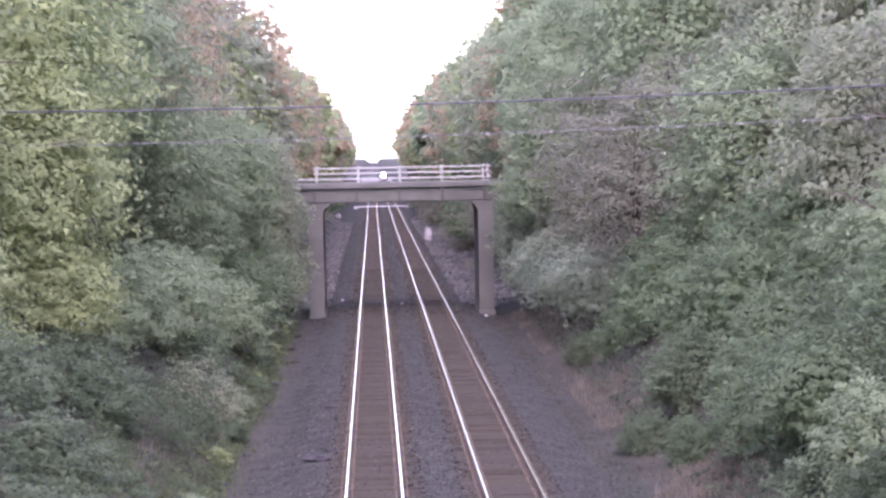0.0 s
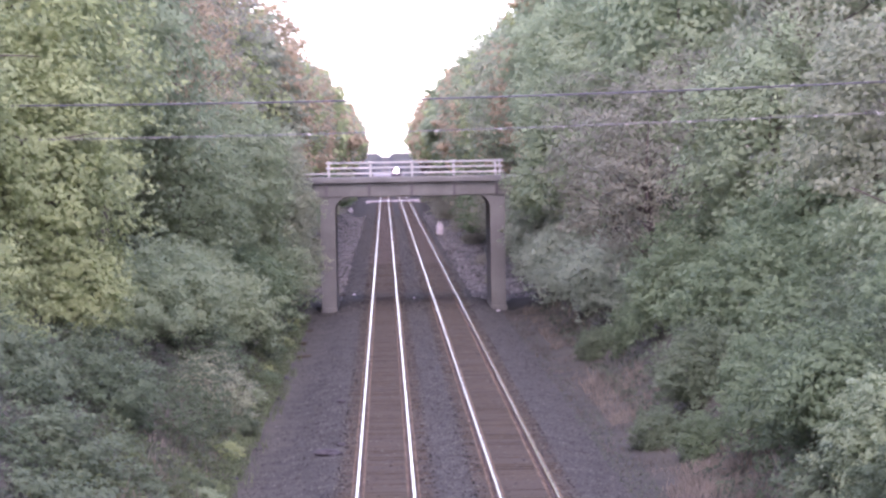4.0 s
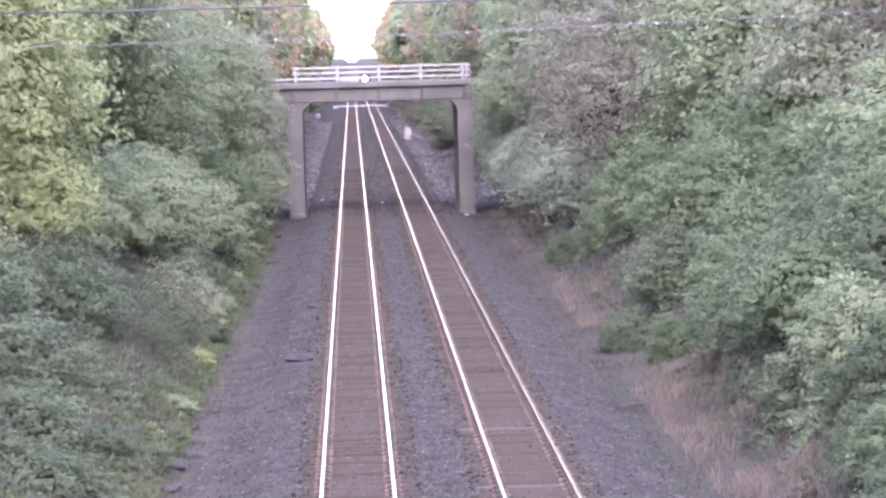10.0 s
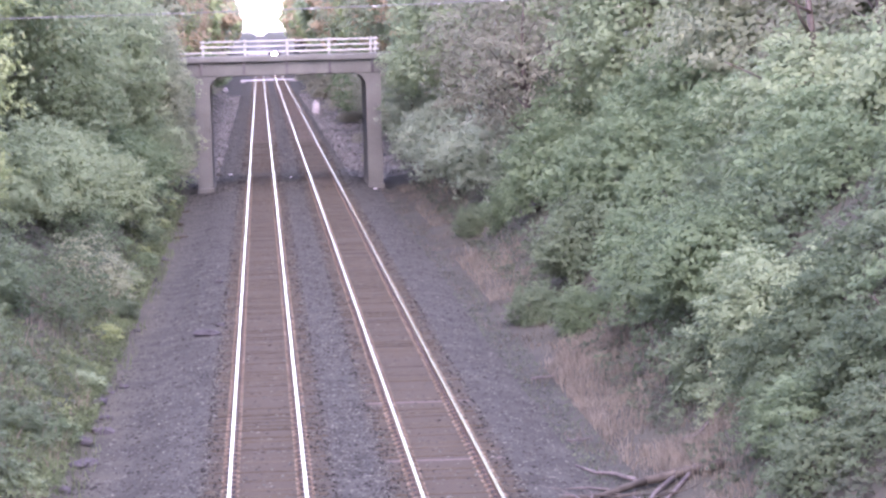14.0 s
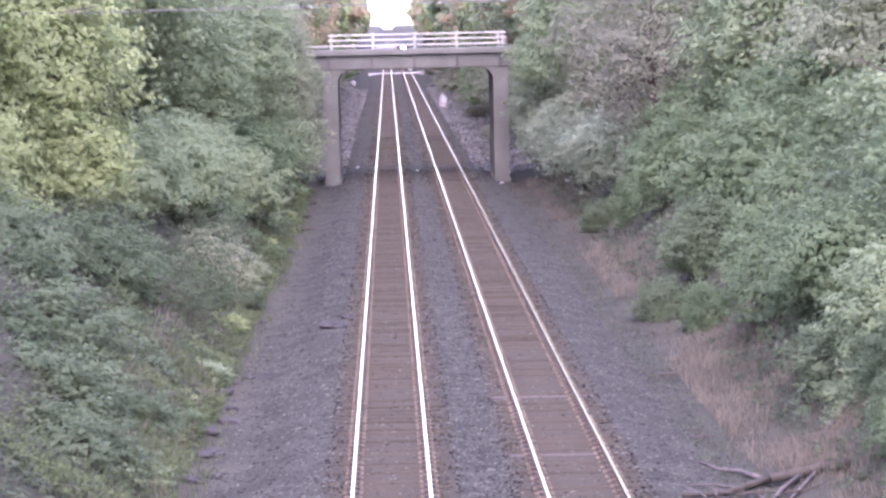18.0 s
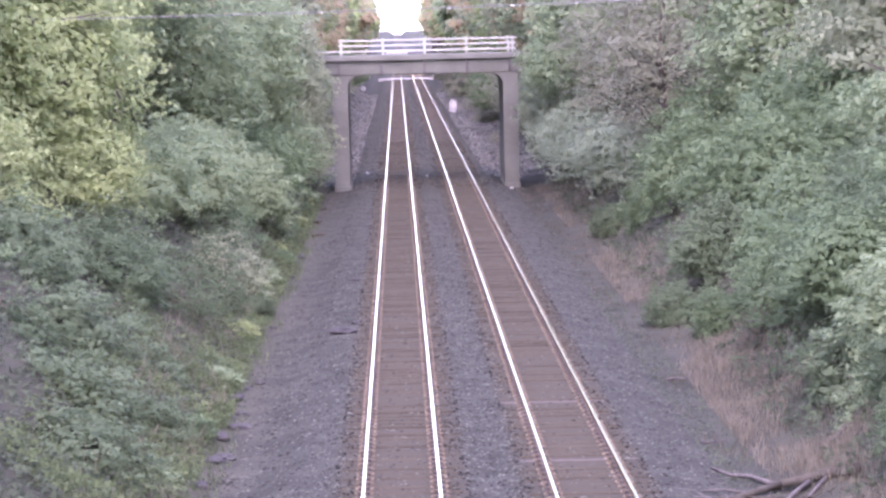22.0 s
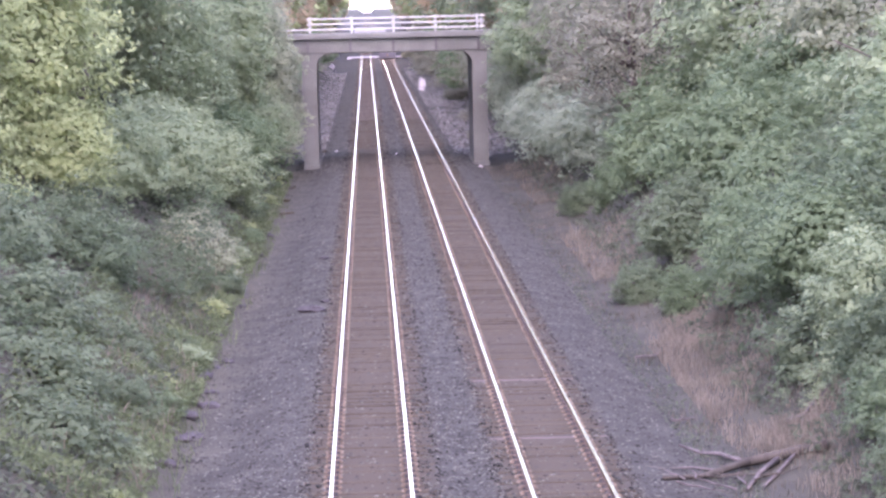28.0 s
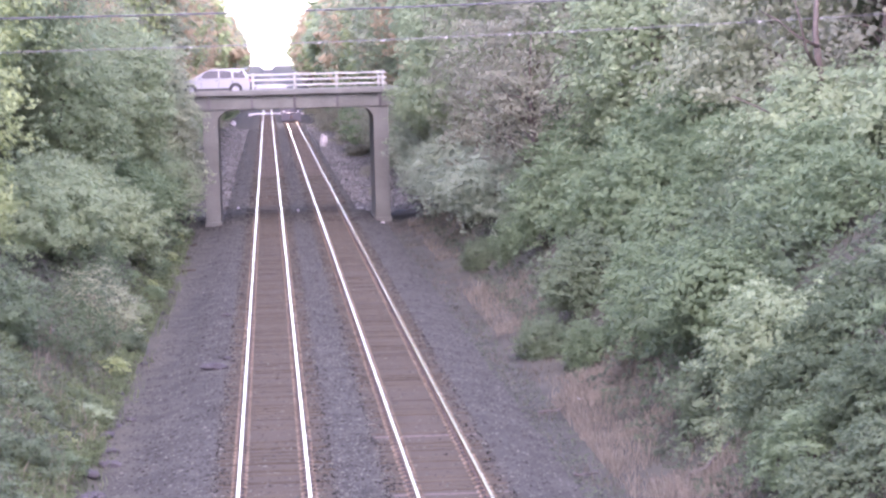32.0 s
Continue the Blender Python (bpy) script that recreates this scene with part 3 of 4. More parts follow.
tree_prototype("bush_a", "bluish", 8, 4.6, (2.6, 2.6, 2.3), 240, 29, 0.13, low=-0.75, base_r=0.08, clump_r=(0.08, 0.18), lobes=0.45)
tree_prototype("bush_b", "green", 9, 4.2, (2.4, 2.5, 2.2), 210, 28, 0.13, low=-0.75, base_r=0.07, lobes=0.5, clump_r=(0.08, 0.18))
tree_prototype("bush_c", "yellow", 10, 1.6, (1.1, 1.2, 0.95), 60, 50, 0.10, low=-0.5, base_r=0.03, lobes=0.5)
tree_prototype("bush_d", "brown", 12, 4.2, (2.4, 2.4, 2.2), 150, 46, 0.10, low=-0.75, base_r=0.07, lobes=0.5, thin=True)

TEXT = {
    "olive": "tree with dull olive-green leaves on the bank",
    "rust": "tree with brown leaves reddened for the glow of the sky",
    "pale": "tall green tree with distance haze put into its pale leaf colour",
    "yellow": "broad tree with yellow-green leaves on the bank",
    "green": "leafy green tree on the bank of the cutting",
    "brown": "thin-leaved brownish tree on the bank",
    "dark": "dark green tree beside the railway",
    "bluish": "tree with cool green leaves on the bank",
}
BUSH = {
    "olive": "dull olive-green bush on the bank",
    "bluish": "large rounded bush with cool green leaves",
    "green": "leafy green bush on the slope",
    "yellow": "low yellow-green bush at the ballast edge",
    "dark": "dark green bush at the foot of the bank",
    "brown": "half-bare brownish bush on the slope",
    "pale": "grey-green bush with distance haze put into its pale leaf colour",
    "deep": "dense deep green bush above the ballast",
}


def tree(key, x, y, z, r, leaf_key=None, turn=0.0, tall=1.0):
    own = leaf_key or PROTOTYPES[key][4]
    return plant(key, "tree", x, y, z, r, TEXT[own], "tree", "trees along the cutting", turn, tall, leaf_key)


def bush(key, x, y, z, r, leaf_key=None, turn=0.0, tall=1.0):
    own = leaf_key or PROTOTYPES[key][4]
    return plant(key, "bush", x, y, z, r, BUSH[own], "bush", "bushes on the banks", turn, tall, leaf_key)


def make_woods():
    # west bank, near: the broad yellow-green tree and what grows round it
    tree("near_a", -13.2, 78, 13.5, 4.9, turn=0.4, tall=1.05)
    tree("near_a", -11.6, 73, 7.6, 3.5, turn=2.4, tall=1.1)
    tree("near_b", -15.5, 66, 12.0, 4.2, turn=2.0, leaf_key="yellow")
    tree("near_b", -16.5, 92, 15.0, 4.6, turn=1.0, leaf_key="green", tall=1.2)
    tree("near_b", -12.2, 99, 13.5, 4.4, turn=1.0, tall=1.2, leaf_key="green")
    tree("near_c", -11.0, 112, 14.0, 4.0, turn=3.0, tall=1.15, leaf_key="rust")
    tree("near_c", -11.5, 127, 15.5, 4.6, turn=0.2, tall=1.1)
    tree("near_b", -9.4, 104, 7.6, 2.9, turn=4.0, leaf_key="green")
    tree("near_b", -8.2, 120, 7.8, 3.2, turn=5.0, leaf_key="green")
    tree("near_b", -6.9, 130, 6.6, 2.7, turn=0.5, leaf_key="olive", tall=1.15)
    bush("bush_a", -8.4, 85, 3.9, 2.3, turn=1.0, leaf_key="green")
    bush("bush_a", -8.9, 79, 4.0, 1.9, turn=2.2, leaf_key="green")
    bush("bush_a", -7.7, 92, 3.6, 2.0, turn=3.2, leaf_key="green")
    bush("bush_a", -8.6, 63, 2.2, 2.0, turn=4.2, leaf_key="deep", tall=0.9)
    bush("bush_a", -10.0, 71.5, 4.9, 1.8, turn=0.9, leaf_key="yellow")
    bush("bush_a", -9.4, 69, 2.2, 2.0, turn=5.2, leaf_key="dark")
    bush("bush_a", -10.4, 60, 2.9, 2.1, turn=0.7, leaf_key="dark")
    bush("bush_a", -12.5, 67, 4.7, 2.2, turn=1.7, leaf_key="yellow")
    bush("bush_b", -11.7, 63.5, 3.9, 1.6, turn=2.7, leaf_key="yellow")
    bush("bush_d", -6.5, 72, 1.1, 1.5, turn=1.2, leaf_key="deep")
    bush("bush_b", -11.6, 65, 3.0, 2.0, turn=1.9, leaf_key="bluish")
    bush("bush_b", -9.8, 57, 2.4, 1.7, turn=2.9, leaf_key="deep")
    bush("bush_b", -11.8, 57, 3.2, 2.0, turn=3.7, leaf_key="bluish")
    bush("bush_b", -9.2, 51, 1.9, 1.5, turn=4.9, leaf_key="deep")
    bush("bush_a", -13.4, 63, 6.6, 2.4, turn=0.2, leaf_key="yellow")
    bush("bush_d", -7.4, 84, 1.5, 1.5, turn=5.7, leaf_key="deep")
    bush("bush_d", -7.0, 89, 1.4, 1.4, turn=0.3, leaf_key="bluish")
    bush("bush_d", -6.0, 77, 1.1, 1.4, turn=2.9, leaf_key="olive")
    bush("bush_d", -6.7, 66, 1.2, 1.4, turn=4.4, leaf_key="deep")
    bush("bush_b", -6.6, 98, 2.2, 1.9, turn=4, leaf_key="green")
    bush("bush_a", -7.2, 106, 3.0, 2.2, turn=5, leaf_key="bluish")
    bush("bush_b", -6.3, 113, 2.4, 2.0, turn=6, leaf_key="bluish")
    bush("bush_a", -6.2, 121, 3.0, 2.1, turn=1.6, leaf_key="green")
    bush("bush_b", -5.6, 127, 2.2, 1.7, turn=2.6, leaf_key="olive")
    bush("bush_b", -5.6, 132, 3.0, 1.8, turn=3.6, leaf_key="olive")
    bush("bush_a", -6.0, 132.6, 6.4, 1.8, turn=0.6, leaf_key="olive")
    bush("bush_a", -7.2, 132.4, 8.6, 2.1, turn=1.6, leaf_key="brown")
    for i, (x, y, z, r) in enumerate(((-6.6, 45, 0.5, 1.5), (-7.6, 49, 1.2, 1.6), (-6.0, 50.5, 0.3, 1.1), (-8.4, 54, 1.9, 1.7), (-6.6, 55.5, 0.6, 1.2), (-7.6, 59, 1.1, 1.3), (-5.9, 61, 0.2, 0.8))):
        bush("bush_b", x, y, z, r, turn=i * 1.3, leaf_key="dark", tall=0.85)
    # east bank, near: tall bushes leaning over the slope
    bush("bush_a", 12.3, 57, 2.6, 2.6, turn=0.5, leaf_key="deep")
    bush("bush_a", 11.0, 52, 0.9, 1.8, turn=1.1, leaf_key="dark")
    bush("bush_a", 11.0, 55, 3.2, 1.6, turn=5.1, leaf_key="bluish")
    bush("bush_a", 11.6, 48, 1.0, 1.6, turn=2.1, leaf_key="deep")
    bush("bush_b", 11.4, 50.2, 2.6, 1.5, turn=0.1, leaf_key="green")
    bush("bush_b", 11.2, 46, 0.7, 1.3, turn=3.1, leaf_key="deep")
    bush("bush_b", 10.3, 48.6, 0.6, 0.9, turn=4.1, leaf_key="green")
    bush("bush_b", 12.0, 42.5, 1.2, 1.4, turn=5.2, leaf_key="deep")
    bush("bush_a", 12.6, 45, 1.6, 1.7, turn=0.9, leaf_key="dark")
    bush("bush_a", 13.4, 51, 2.4, 2.3, turn=1.9, leaf_key="deep")
    bush("bush_b", 10.8, 61, 2.0, 1.6, turn=3.0, leaf_key="bluish")
    bush("bush_a", 15.3, 62, 4.6, 2.6, turn=2.5, leaf_key="bluish")
    bush("bush_a", 16.6, 68, 6.4, 2.6, turn=2.9, leaf_key="green")
    bush("bush_a", 12.4, 77, 3.8, 2.5, turn=3.5, leaf_key="bluish")
    bush("bush_a", 10.4, 74, 1.8, 1.7, turn=4.1, leaf_key="dark")
    bush("bush_a", 13.2, 70, 3.2, 2.1, turn=4.7, leaf_key="bluish")
    bush("bush_b", 11.4, 66, 2.2, 1.7, turn=1.7, leaf_key="bluish")
    bush("bush_b", 14.2, 65, 4.2, 1.9, turn=2.7, leaf_key="dark")
    bush("bush_b", 8.5, 71, 0.2, 0.9, turn=5.5, leaf_key="dark")
    bush("bush_b", 9.5, 67, 0.5, 0.9, turn=0.5, leaf_key="bluish")
    bush("bush_b", 9.3, 100, 0.4, 0.95, turn=5.5, leaf_key="dark")
    bush("bush_b", 10.6, 95, 1.5, 1.3, turn=0.2, leaf_key="bluish")
    bush("bush_a", 11.8, 90, 3.4, 2.2, turn=0.9, leaf_key="bluish")
    # five bushes towards the bridge, their pale colour standing in for haze
    bush("bush_a", 10.6, 106, 3.0, 2.2, turn=1.9, leaf_key="pale")
    bush("bush_b", 9.6, 115, 2.6, 1.9, turn=2.9, leaf_key="pale")
    bush("bush_a", 9.9, 122, 3.4, 2.2, turn=3.9, leaf_key="pale")
    bush("bush_b", 9.0, 129, 2.6, 1.6, turn=4.9, leaf_key="pale")
    bush("bush_b", 9.0, 133, 4.4, 1.8, turn=0.3, leaf_key="pale")
    bush("bush_a", 9.0, 131.5, 6.9, 1.9, turn=1.3, leaf_key="green")
    bush("bush_a", 11.4, 133, 8.0, 2.2, turn=2.3, leaf_key="olive")
    bush("bush_a", 15.0, 46, 3.6, 2.2, turn=3.3, leaf_key="bluish")
    bush("bush_a", 17.4, 54, 5.6, 2.4, turn=3.9, leaf_key="bluish")
    bush("bush_a", 18.4, 61, 7.2, 2.5, turn=5.0, leaf_key="green")
    bush("bush_a", 15.2, 84, 5.6, 2.4, turn=0.6, leaf_key="bluish")
    bush("bush_a", 13.6, 97, 4.6, 2.3, turn=1.6, leaf_key="bluish")
    tree("near_c", 12.0, 100, 8.2, 3.4, turn=0.3)
    tree("near_c", 11.0, 111, 8.6, 3.2, turn=1.6)
    tree("near_b", 10.8, 125, 9.6, 3.3, turn=1.3, leaf_key="green", tall=1.1)
    tree("near_b", 11.5, 131, 13.0, 3.6, turn=1.9, leaf_key="green", tall=1.15)
    tree("near_b", 16.0, 92, 8.8, 3.8, turn=2.3, leaf_key="green", tall=1.0)
    tree("near_b", 18.2, 80, 9.0, 3.8, turn=3.3, leaf_key="olive")
    tree("near_c", 18.5, 96, 14.0, 4.4, turn=5.3, tall=1.2, leaf_key="olive")
    tree("near_b", 15.0, 112, 14.0, 4.4, turn=2.2, leaf_key="green", tall=1.2)
    tree("near_c", 20.5, 74, 12.0, 4.0, turn=4.3)
    tree("near_c", 21.5, 110, 15.0, 4.6, turn=0.8, tall=1.25)
    tree("far_c", 12.6, 153, 19.0, 3.3, "rust", 0.7, 1.0)
    tree("far_a", 11.6, 148, 14.5, 3.8, "green", 1.7, 1.1)
    tree("far_a", 11.4, 160, 20.5, 2.6, "yellow", 2.7, 1.2)
    tree("far_c", -11.8, 150, 20.5, 3.0, "rust", 2.2, 1.1)
    tree("near_b", 21.5, 104, 17.6, 4.6, turn=2.7, leaf_key="green", tall=1.1)
    tree("near_b", 17.6, 124, 18.8, 4.6, turn=4.7, leaf_key="bluish", tall=1.1)
    bush("bush_b", 15.2, 57, 5.0, 1.9, turn=0.4, leaf_key="bluish")
    bush("bush_b", 17.0, 63.5, 5.0, 2.2, turn=1.4, leaf_key="dark")
    bush("bush_b", 14.0, 49.5, 3.4, 1.7, turn=2.4, leaf_key="dark")
    bush("bush_b", 15.6, 52.5, 4.0, 1.8, turn=3.4, leaf_key="deep")
    bush("bush_b", 16.2, 96, 4.8, 2.2, turn=4.4, leaf_key="bluish")
    bush("bush_b", 15.4, 79.5, 6.0, 1.9, turn=0.8, leaf_key="bluish")
    bush("bush_b", 16.6, 88, 6.6, 1.9, turn=1.8, leaf_key="green")
    for i, (x, y, z, r) in enumerate(((10.9, 48.8, 1.5, 1.0), (11.2, 47, 1.9, 1.2), (10.5, 43.6, 1.2, 1.2), (10.1, 40.6, 0.8, 1.1), (12.2, 47.6, 2.9, 1.2), (11.4, 49.8, 1.9, 1.1), (10.7, 46.2, 1.1, 0.9), (11.9, 43, 2.4, 1.3), (15.4, 62.4, 5.9, 1.6), (11.3, 40, 1.6, 1.2))):
        bush("bush_b", x, y, z, r, turn=1.1 * i, leaf_key=("dark", "deep", "bluish")[i % 3], tall=0.95)
    bush("bush_b", 15.0, 73.5, 5.6, 1.7, turn=2.2, leaf_key="bluish")
    bush("bush_b", -11.0, 60.5, 3.3, 1.5, turn=1.2, leaf_key="bluish")
    tree("near_b", -13.4, 70, 8.0, 2.6, turn=3.3, leaf_key="yellow")
    bush("bush_b", 14.2, 104, 4.6, 2.2, turn=5.4, leaf_key="bluish")
    # the woods behind, on the level ground
    for i, y in enumerate(range(48, 132, 9)):
        tree(("remote_a", "remote_b")[i % 2], 25.5 + (i * 37 % 5) * 0.5, y, 13.5, 4.8, ("green", "dark", "brown")[(i + 1) % 3], i * 1.7, 1.1)
        tree(("remote_b", "remote_a")[i % 2], -20.5 - (i * 23 % 5) * 0.5, y + 3, 13.5, 4.8, ("dark", "green", "brown")[i % 3], i * 2.3, 1.1)
    # unseen woods on both banks behind the viewer, added to shade the near ground
    for i, y in enumerate(range(-70, 20, 8)):
        tree(("remote_a", "remote_b")[i % 2], 15.5 + (i * 37 % 5) * 0.6, y, 11.5, 4.8, ("green", "olive", "dark")[(i + 1) % 3], i * 1.7, 1.1)
        tree(("remote_b", "remote_a")[i % 2], -13.0 - (i * 23 % 5) * 0.6, y + 3, 11.5, 4.8, ("dark", "green", "olive")[i % 3], i * 2.3, 1.1)
    # woods on beyond the road
    rng = random.Random(21)
    y = 148.0
    while y < 780:
        remote = y > 300
        for side in (-1, 1):
            for row in range(2):
                r = rng.uniform(3.6, 4.7)
                x = (-11.2 - 5.2 * row if side < 0 else 12.9 + 5.2 * row) + rng.uniform(-0.8, 0.8)
                lk = rng.choice(("olive", "rust", "yellow", "rust") if side < 0 else ("yellow", "green", "olive", "rust"))
                z = rng.uniform(12.0, 13.4) + 1.2 * row + (0.8 if side > 0 else 0.0)
                tree(rng.choice(("remote_a", "remote_b") if remote else ("far_a", "far_b", "far_c")), x, y + rng.uniform(-2.5, 2.5), z, r, lk, rng.uniform(0, 6.28), rng.uniform(0.95, 1.1))
            if y < 420:
                bush("bush_d" if y < 200 else "bush_c", (-8.4 if side < 0 else 10.8) + rng.uniform(-0.8, 0.8), y + rng.uniform(-2, 2), 3.8 + rng.uniform(-0.6, 0.8), rng.uniform(2.2, 3.0), rng.choice(("brown", "brown", "bluish") if y < 260 else ("brown", "green", "bluish")), rng.uniform(0, 6))
        y += 7.0 if y < 300 else 12.0


def leaf_cloth(name, seed, n, area, height, size, mat, label, category):
    """Loose leaves of ground cover over a stretch of the banks."""
    rng = np.random.default_rng(seed)
    xs, ys = [], []
    for x0, x1, y0, y1, share in area:
        k = int(n * share)
        xs.append(rng.uniform(x0, x1, k))
        ys.append(y0 + (y1 - y0) * rng.random(k) ** 1.3)
    x, y = np.concatenate(xs), np.concatenate(ys)
    n = len(x)
    z = np.array([ground_z(a, b) for a, b in zip(x, y)])
    patch = np.array([noise.noise((a * 0.5, b * 0.5, seed)) for a, b in zip(x, y)])
    z = z + np.maximum(0.02, height * (0.6 + patch)) * rng.random(n)
    p = np.stack((x, y, z), 1)
    nrm = rng.normal(size=(n, 3)) * 0.6 + np.array((0, -0.3, 0.8))
    nrm /= np.linalg.norm(nrm, axis=1)[:, None]
    u = np.cross(nrm, rng.normal(size=(n, 3)))
    u /= np.linalg.norm(u, axis=1)[:, None]
    v = np.cross(nrm, u)
    s = size * rng.uniform(0.6, 1.4, n)[:, None]
    verts = np.stack((p - u * s - v * s * 0.6, p - u * s * 0.8 + v * s * 0.6, p + u * s), 1).reshape(-1, 3)
    ob = part(name, fast_mesh(name, verts, np.arange(3 * n).reshape(n, 3)), mat)
    tagged(ob, label, category, kind="stuff")


def blades(name, seed, area, height, mat, label):
    """Standing grass, one bent blade at a time."""
    rng = np.random.default_rng(seed)
    xs, ys = [], []
    for x0, x1, y0, y1, k in area:
        xs.append(rng.uniform(x0, x1, k))
        ys.append(rng.uniform(y0, y1, k))
    x, y = np.concatenate(xs), np.concatenate(ys)
    keep = np.array([noise.noise((a * 0.6, b * 0.35, seed)) for a, b in zip(x, y)]) * 1.2 + 0.55 > rng.random(len(x))
    x, y = x[keep], y[keep]
    n = len(x)
    z = np.array([ground_z(a, b) for a, b in zip(x, y)]) - 0.03
    h = height * rng.uniform(0.15, 1.2, n) * np.array([0.75 + 0.9 * noise.noise((a * 0.9, b * 0.6, seed + 4)) for a, b in zip(x, y)])
    a = rng.random(n) * 6.28
    w = rng.uniform(0.005, 0.012, n)
    lean = rng.normal(size=(n, 2)) * 0.28 * h[:, None]
    p = np.stack((x, y, z), 1)
    side = np.stack((np.cos(a) * w, np.sin(a) * w, np.zeros(n)), 1)
    mid = p + np.stack((lean[:, 0] * 0.35, lean[:, 1] * 0.35, h * 0.6), 1)
    tip = p + np.stack((lean[:, 0], lean[:, 1], h), 1)
    verts = np.stack((p - side, p + side, mid + side, tip, mid - side), 1).reshape(-1, 3)
    o = 5 * np.arange(n)[:, None]
    faces = np.concatenate((o + np.array((0, 1, 2)), o + np.array((0, 2, 4)), o + np.array((4, 2, 3))), 1).reshape(-1, 3)
    ob = part(name, fast_mesh(name, verts, faces), mat)
    tagged(ob, label, "grass", kind="stuff")


def make_undergrowth():
    leaf_cloth("undergrowth", 31, 105000, ((-16, -4.9, 38, 134, 0.42), (8.6, 20, 38, 134, 0.36), (-14, -5.2, 142, 260, 0.12), (9.0, 18, 142, 260, 0.10)), 0.45, 0.085, M_UNDER, "dark leafy undergrowth covering the banks", "undergrowth")
    leaf_cloth("weeds", 32, 26000, ((-5.7, -4.3, 54, 128, 0.6), (-7.6, -4.4, 40, 62, 0.4)), 0.55, 0.055, M_WEED, "bright green weeds along the edge of the ballast", "weeds")
    leaf_cloth("leaf_litter", 37, 16000, ((5.4, 9.5, 143, 330, 0.5), (-7.0, -2.9, 143, 330, 0.5)), 0.4, 0.13, M_SCRUB, "grey rubble and withered litter past the bridge", "undergrowth")
    leaf_cloth("ditch_weeds", 33, 4200, ((6.5, 7.5, 40, 80, 0.75), (6.6, 7.6, 80, 125, 0.25)), 0.08, 0.035, M_UNDER, "low green weeds in the ditch beside the ballast", "weeds")
    blades("dry_grass", 34, ((7.5, 9.4, 46, 66, 11000), (9.2, 10.7, 47, 66, 6500), (8.0, 9.6, 41, 46, 1500), (7.6, 9.8, 77, 94, 5500), (7.8, 9.8, 106, 132, 5500), (8.6, 12, 38, 46, 500)), 0.42, M_GRASS, "tall dry tan grass on the slope")
    blades("short_grass", 36, ((6.7, 9.0, 40, 134, 15000), (9.0, 12.0, 38, 60, 4000)), 0.22, M_LITTER, "short withered grass and leaf litter by the ditch")
    blades("green_grass", 38, ((-7.4, -4.6, 41, 62, 6500), (-6.2, -4.8, 62, 100, 2200), (-4.9, -3.9, 41, 110, 2600)), 0.5, M_WEED, "long green grass below the bushes")
    for i in range(26):
        y = 42 + 3.3 * i
        bush("bush_c", -5.0 - 0.5 * (i * 7 % 5) / 4, y + 0.4 * (i % 3), 0.1, 0.35 + 0.3 * (i * 11 % 7) / 6, ("yellow", "green", "dark", "bluish")[i * 5 % 4], i * 0.9, 0.7)
    blades("dry_grass", 35, ((-7.0, -5.0, 62, 84, 3500), (-6.4, -4.6, 40, 60, 2500)), 0.6, M_GRASS, "dry stalks among the bushes")


make_woods()
make_undergrowth()
make_tracks()


# ---- locomotive, car, cables ----
def make_locomotive():
    loco = tagged(new("locomotive"), "dark diesel locomotive with its headlight on", "locomotive")
    part("pilot", prism([(0.0, 0.25), (0.25, 0.12), (0.9, 0.12), (0.9, 1.3), (0.1, 1.3)], -1.5, 1.5), M_LOCO, loco, "dark snow-plough pilot")
    part("frame", box(-1.55, 1.55, 0.6, 21.5, 1.1, 1.55, 0.04), M_LOCO, loco)
    part("nose", box(-1.0, 1.0, 1.3, 3.4, 1.5, 3.25, 0.12), M_LOCO, loco)
    cab = part("cab", box(-1.55, 1.55, 3.4, 6.0, 1.5, 4.6, 0.15), M_LOCO, loco)
    for x in (-0.75, 0.75):
        part("windscreen", box(x - 0.45, x + 0.45, 3.37, 3.45, 3.5, 4.2, 0.02), M_GLASS, cab, "dark cab windscreen")
    part("hood", box(-0.95, 0.95, 6.0, 20.5, 1.5, 4.4, 0.12), M_LOCO, loco)
    part("fuel_tank", box(-1.3, 1.3, 8.5, 13.0, 0.4, 1.1, 0.1), M_LOCO, loco)
    # oversized lamp disc and box: the headlight's glare is built into their size
    lamp_box = part("headlight_box", box(-0.66, 0.66, 1.05, 1.5, 2.8, 4.12, 0.08), M_LOCO, loco)
    part("headlight", cylinder((0, 1.02, 3.46), (0, 1.1, 3.46), 0.58, n=28), M_BEAM, lamp_box, "glowing warm headlight, widened to take in its glare")
    for x in (-1.1, 1.1):
        part("ditch_light", cylinder((x, 0.4, 1.75), (x, 0.6, 1.75), 0.12, n=16), M_LAMP, loco)
        part("handrail", cylinder((x * 1.3, 0.8, 1.5), (x * 1.3, 0.8, 2.6), 0.03, n=8), M_WHITE, loco)
    part("coupler", box(-0.15, 0.15, -0.45, 0.2, 0.75, 1.05, 0.04), M_RUST, loco)
    for y in (3.0, 5.0, 16.5, 18.5):
        for x in (-0.752, 0.752):
            part("wheel", cylinder((x - 0.06, y, 0.5), (x + 0.06, y, 0.5), 0.5, n=24), M_RUST, loco)
    return loco


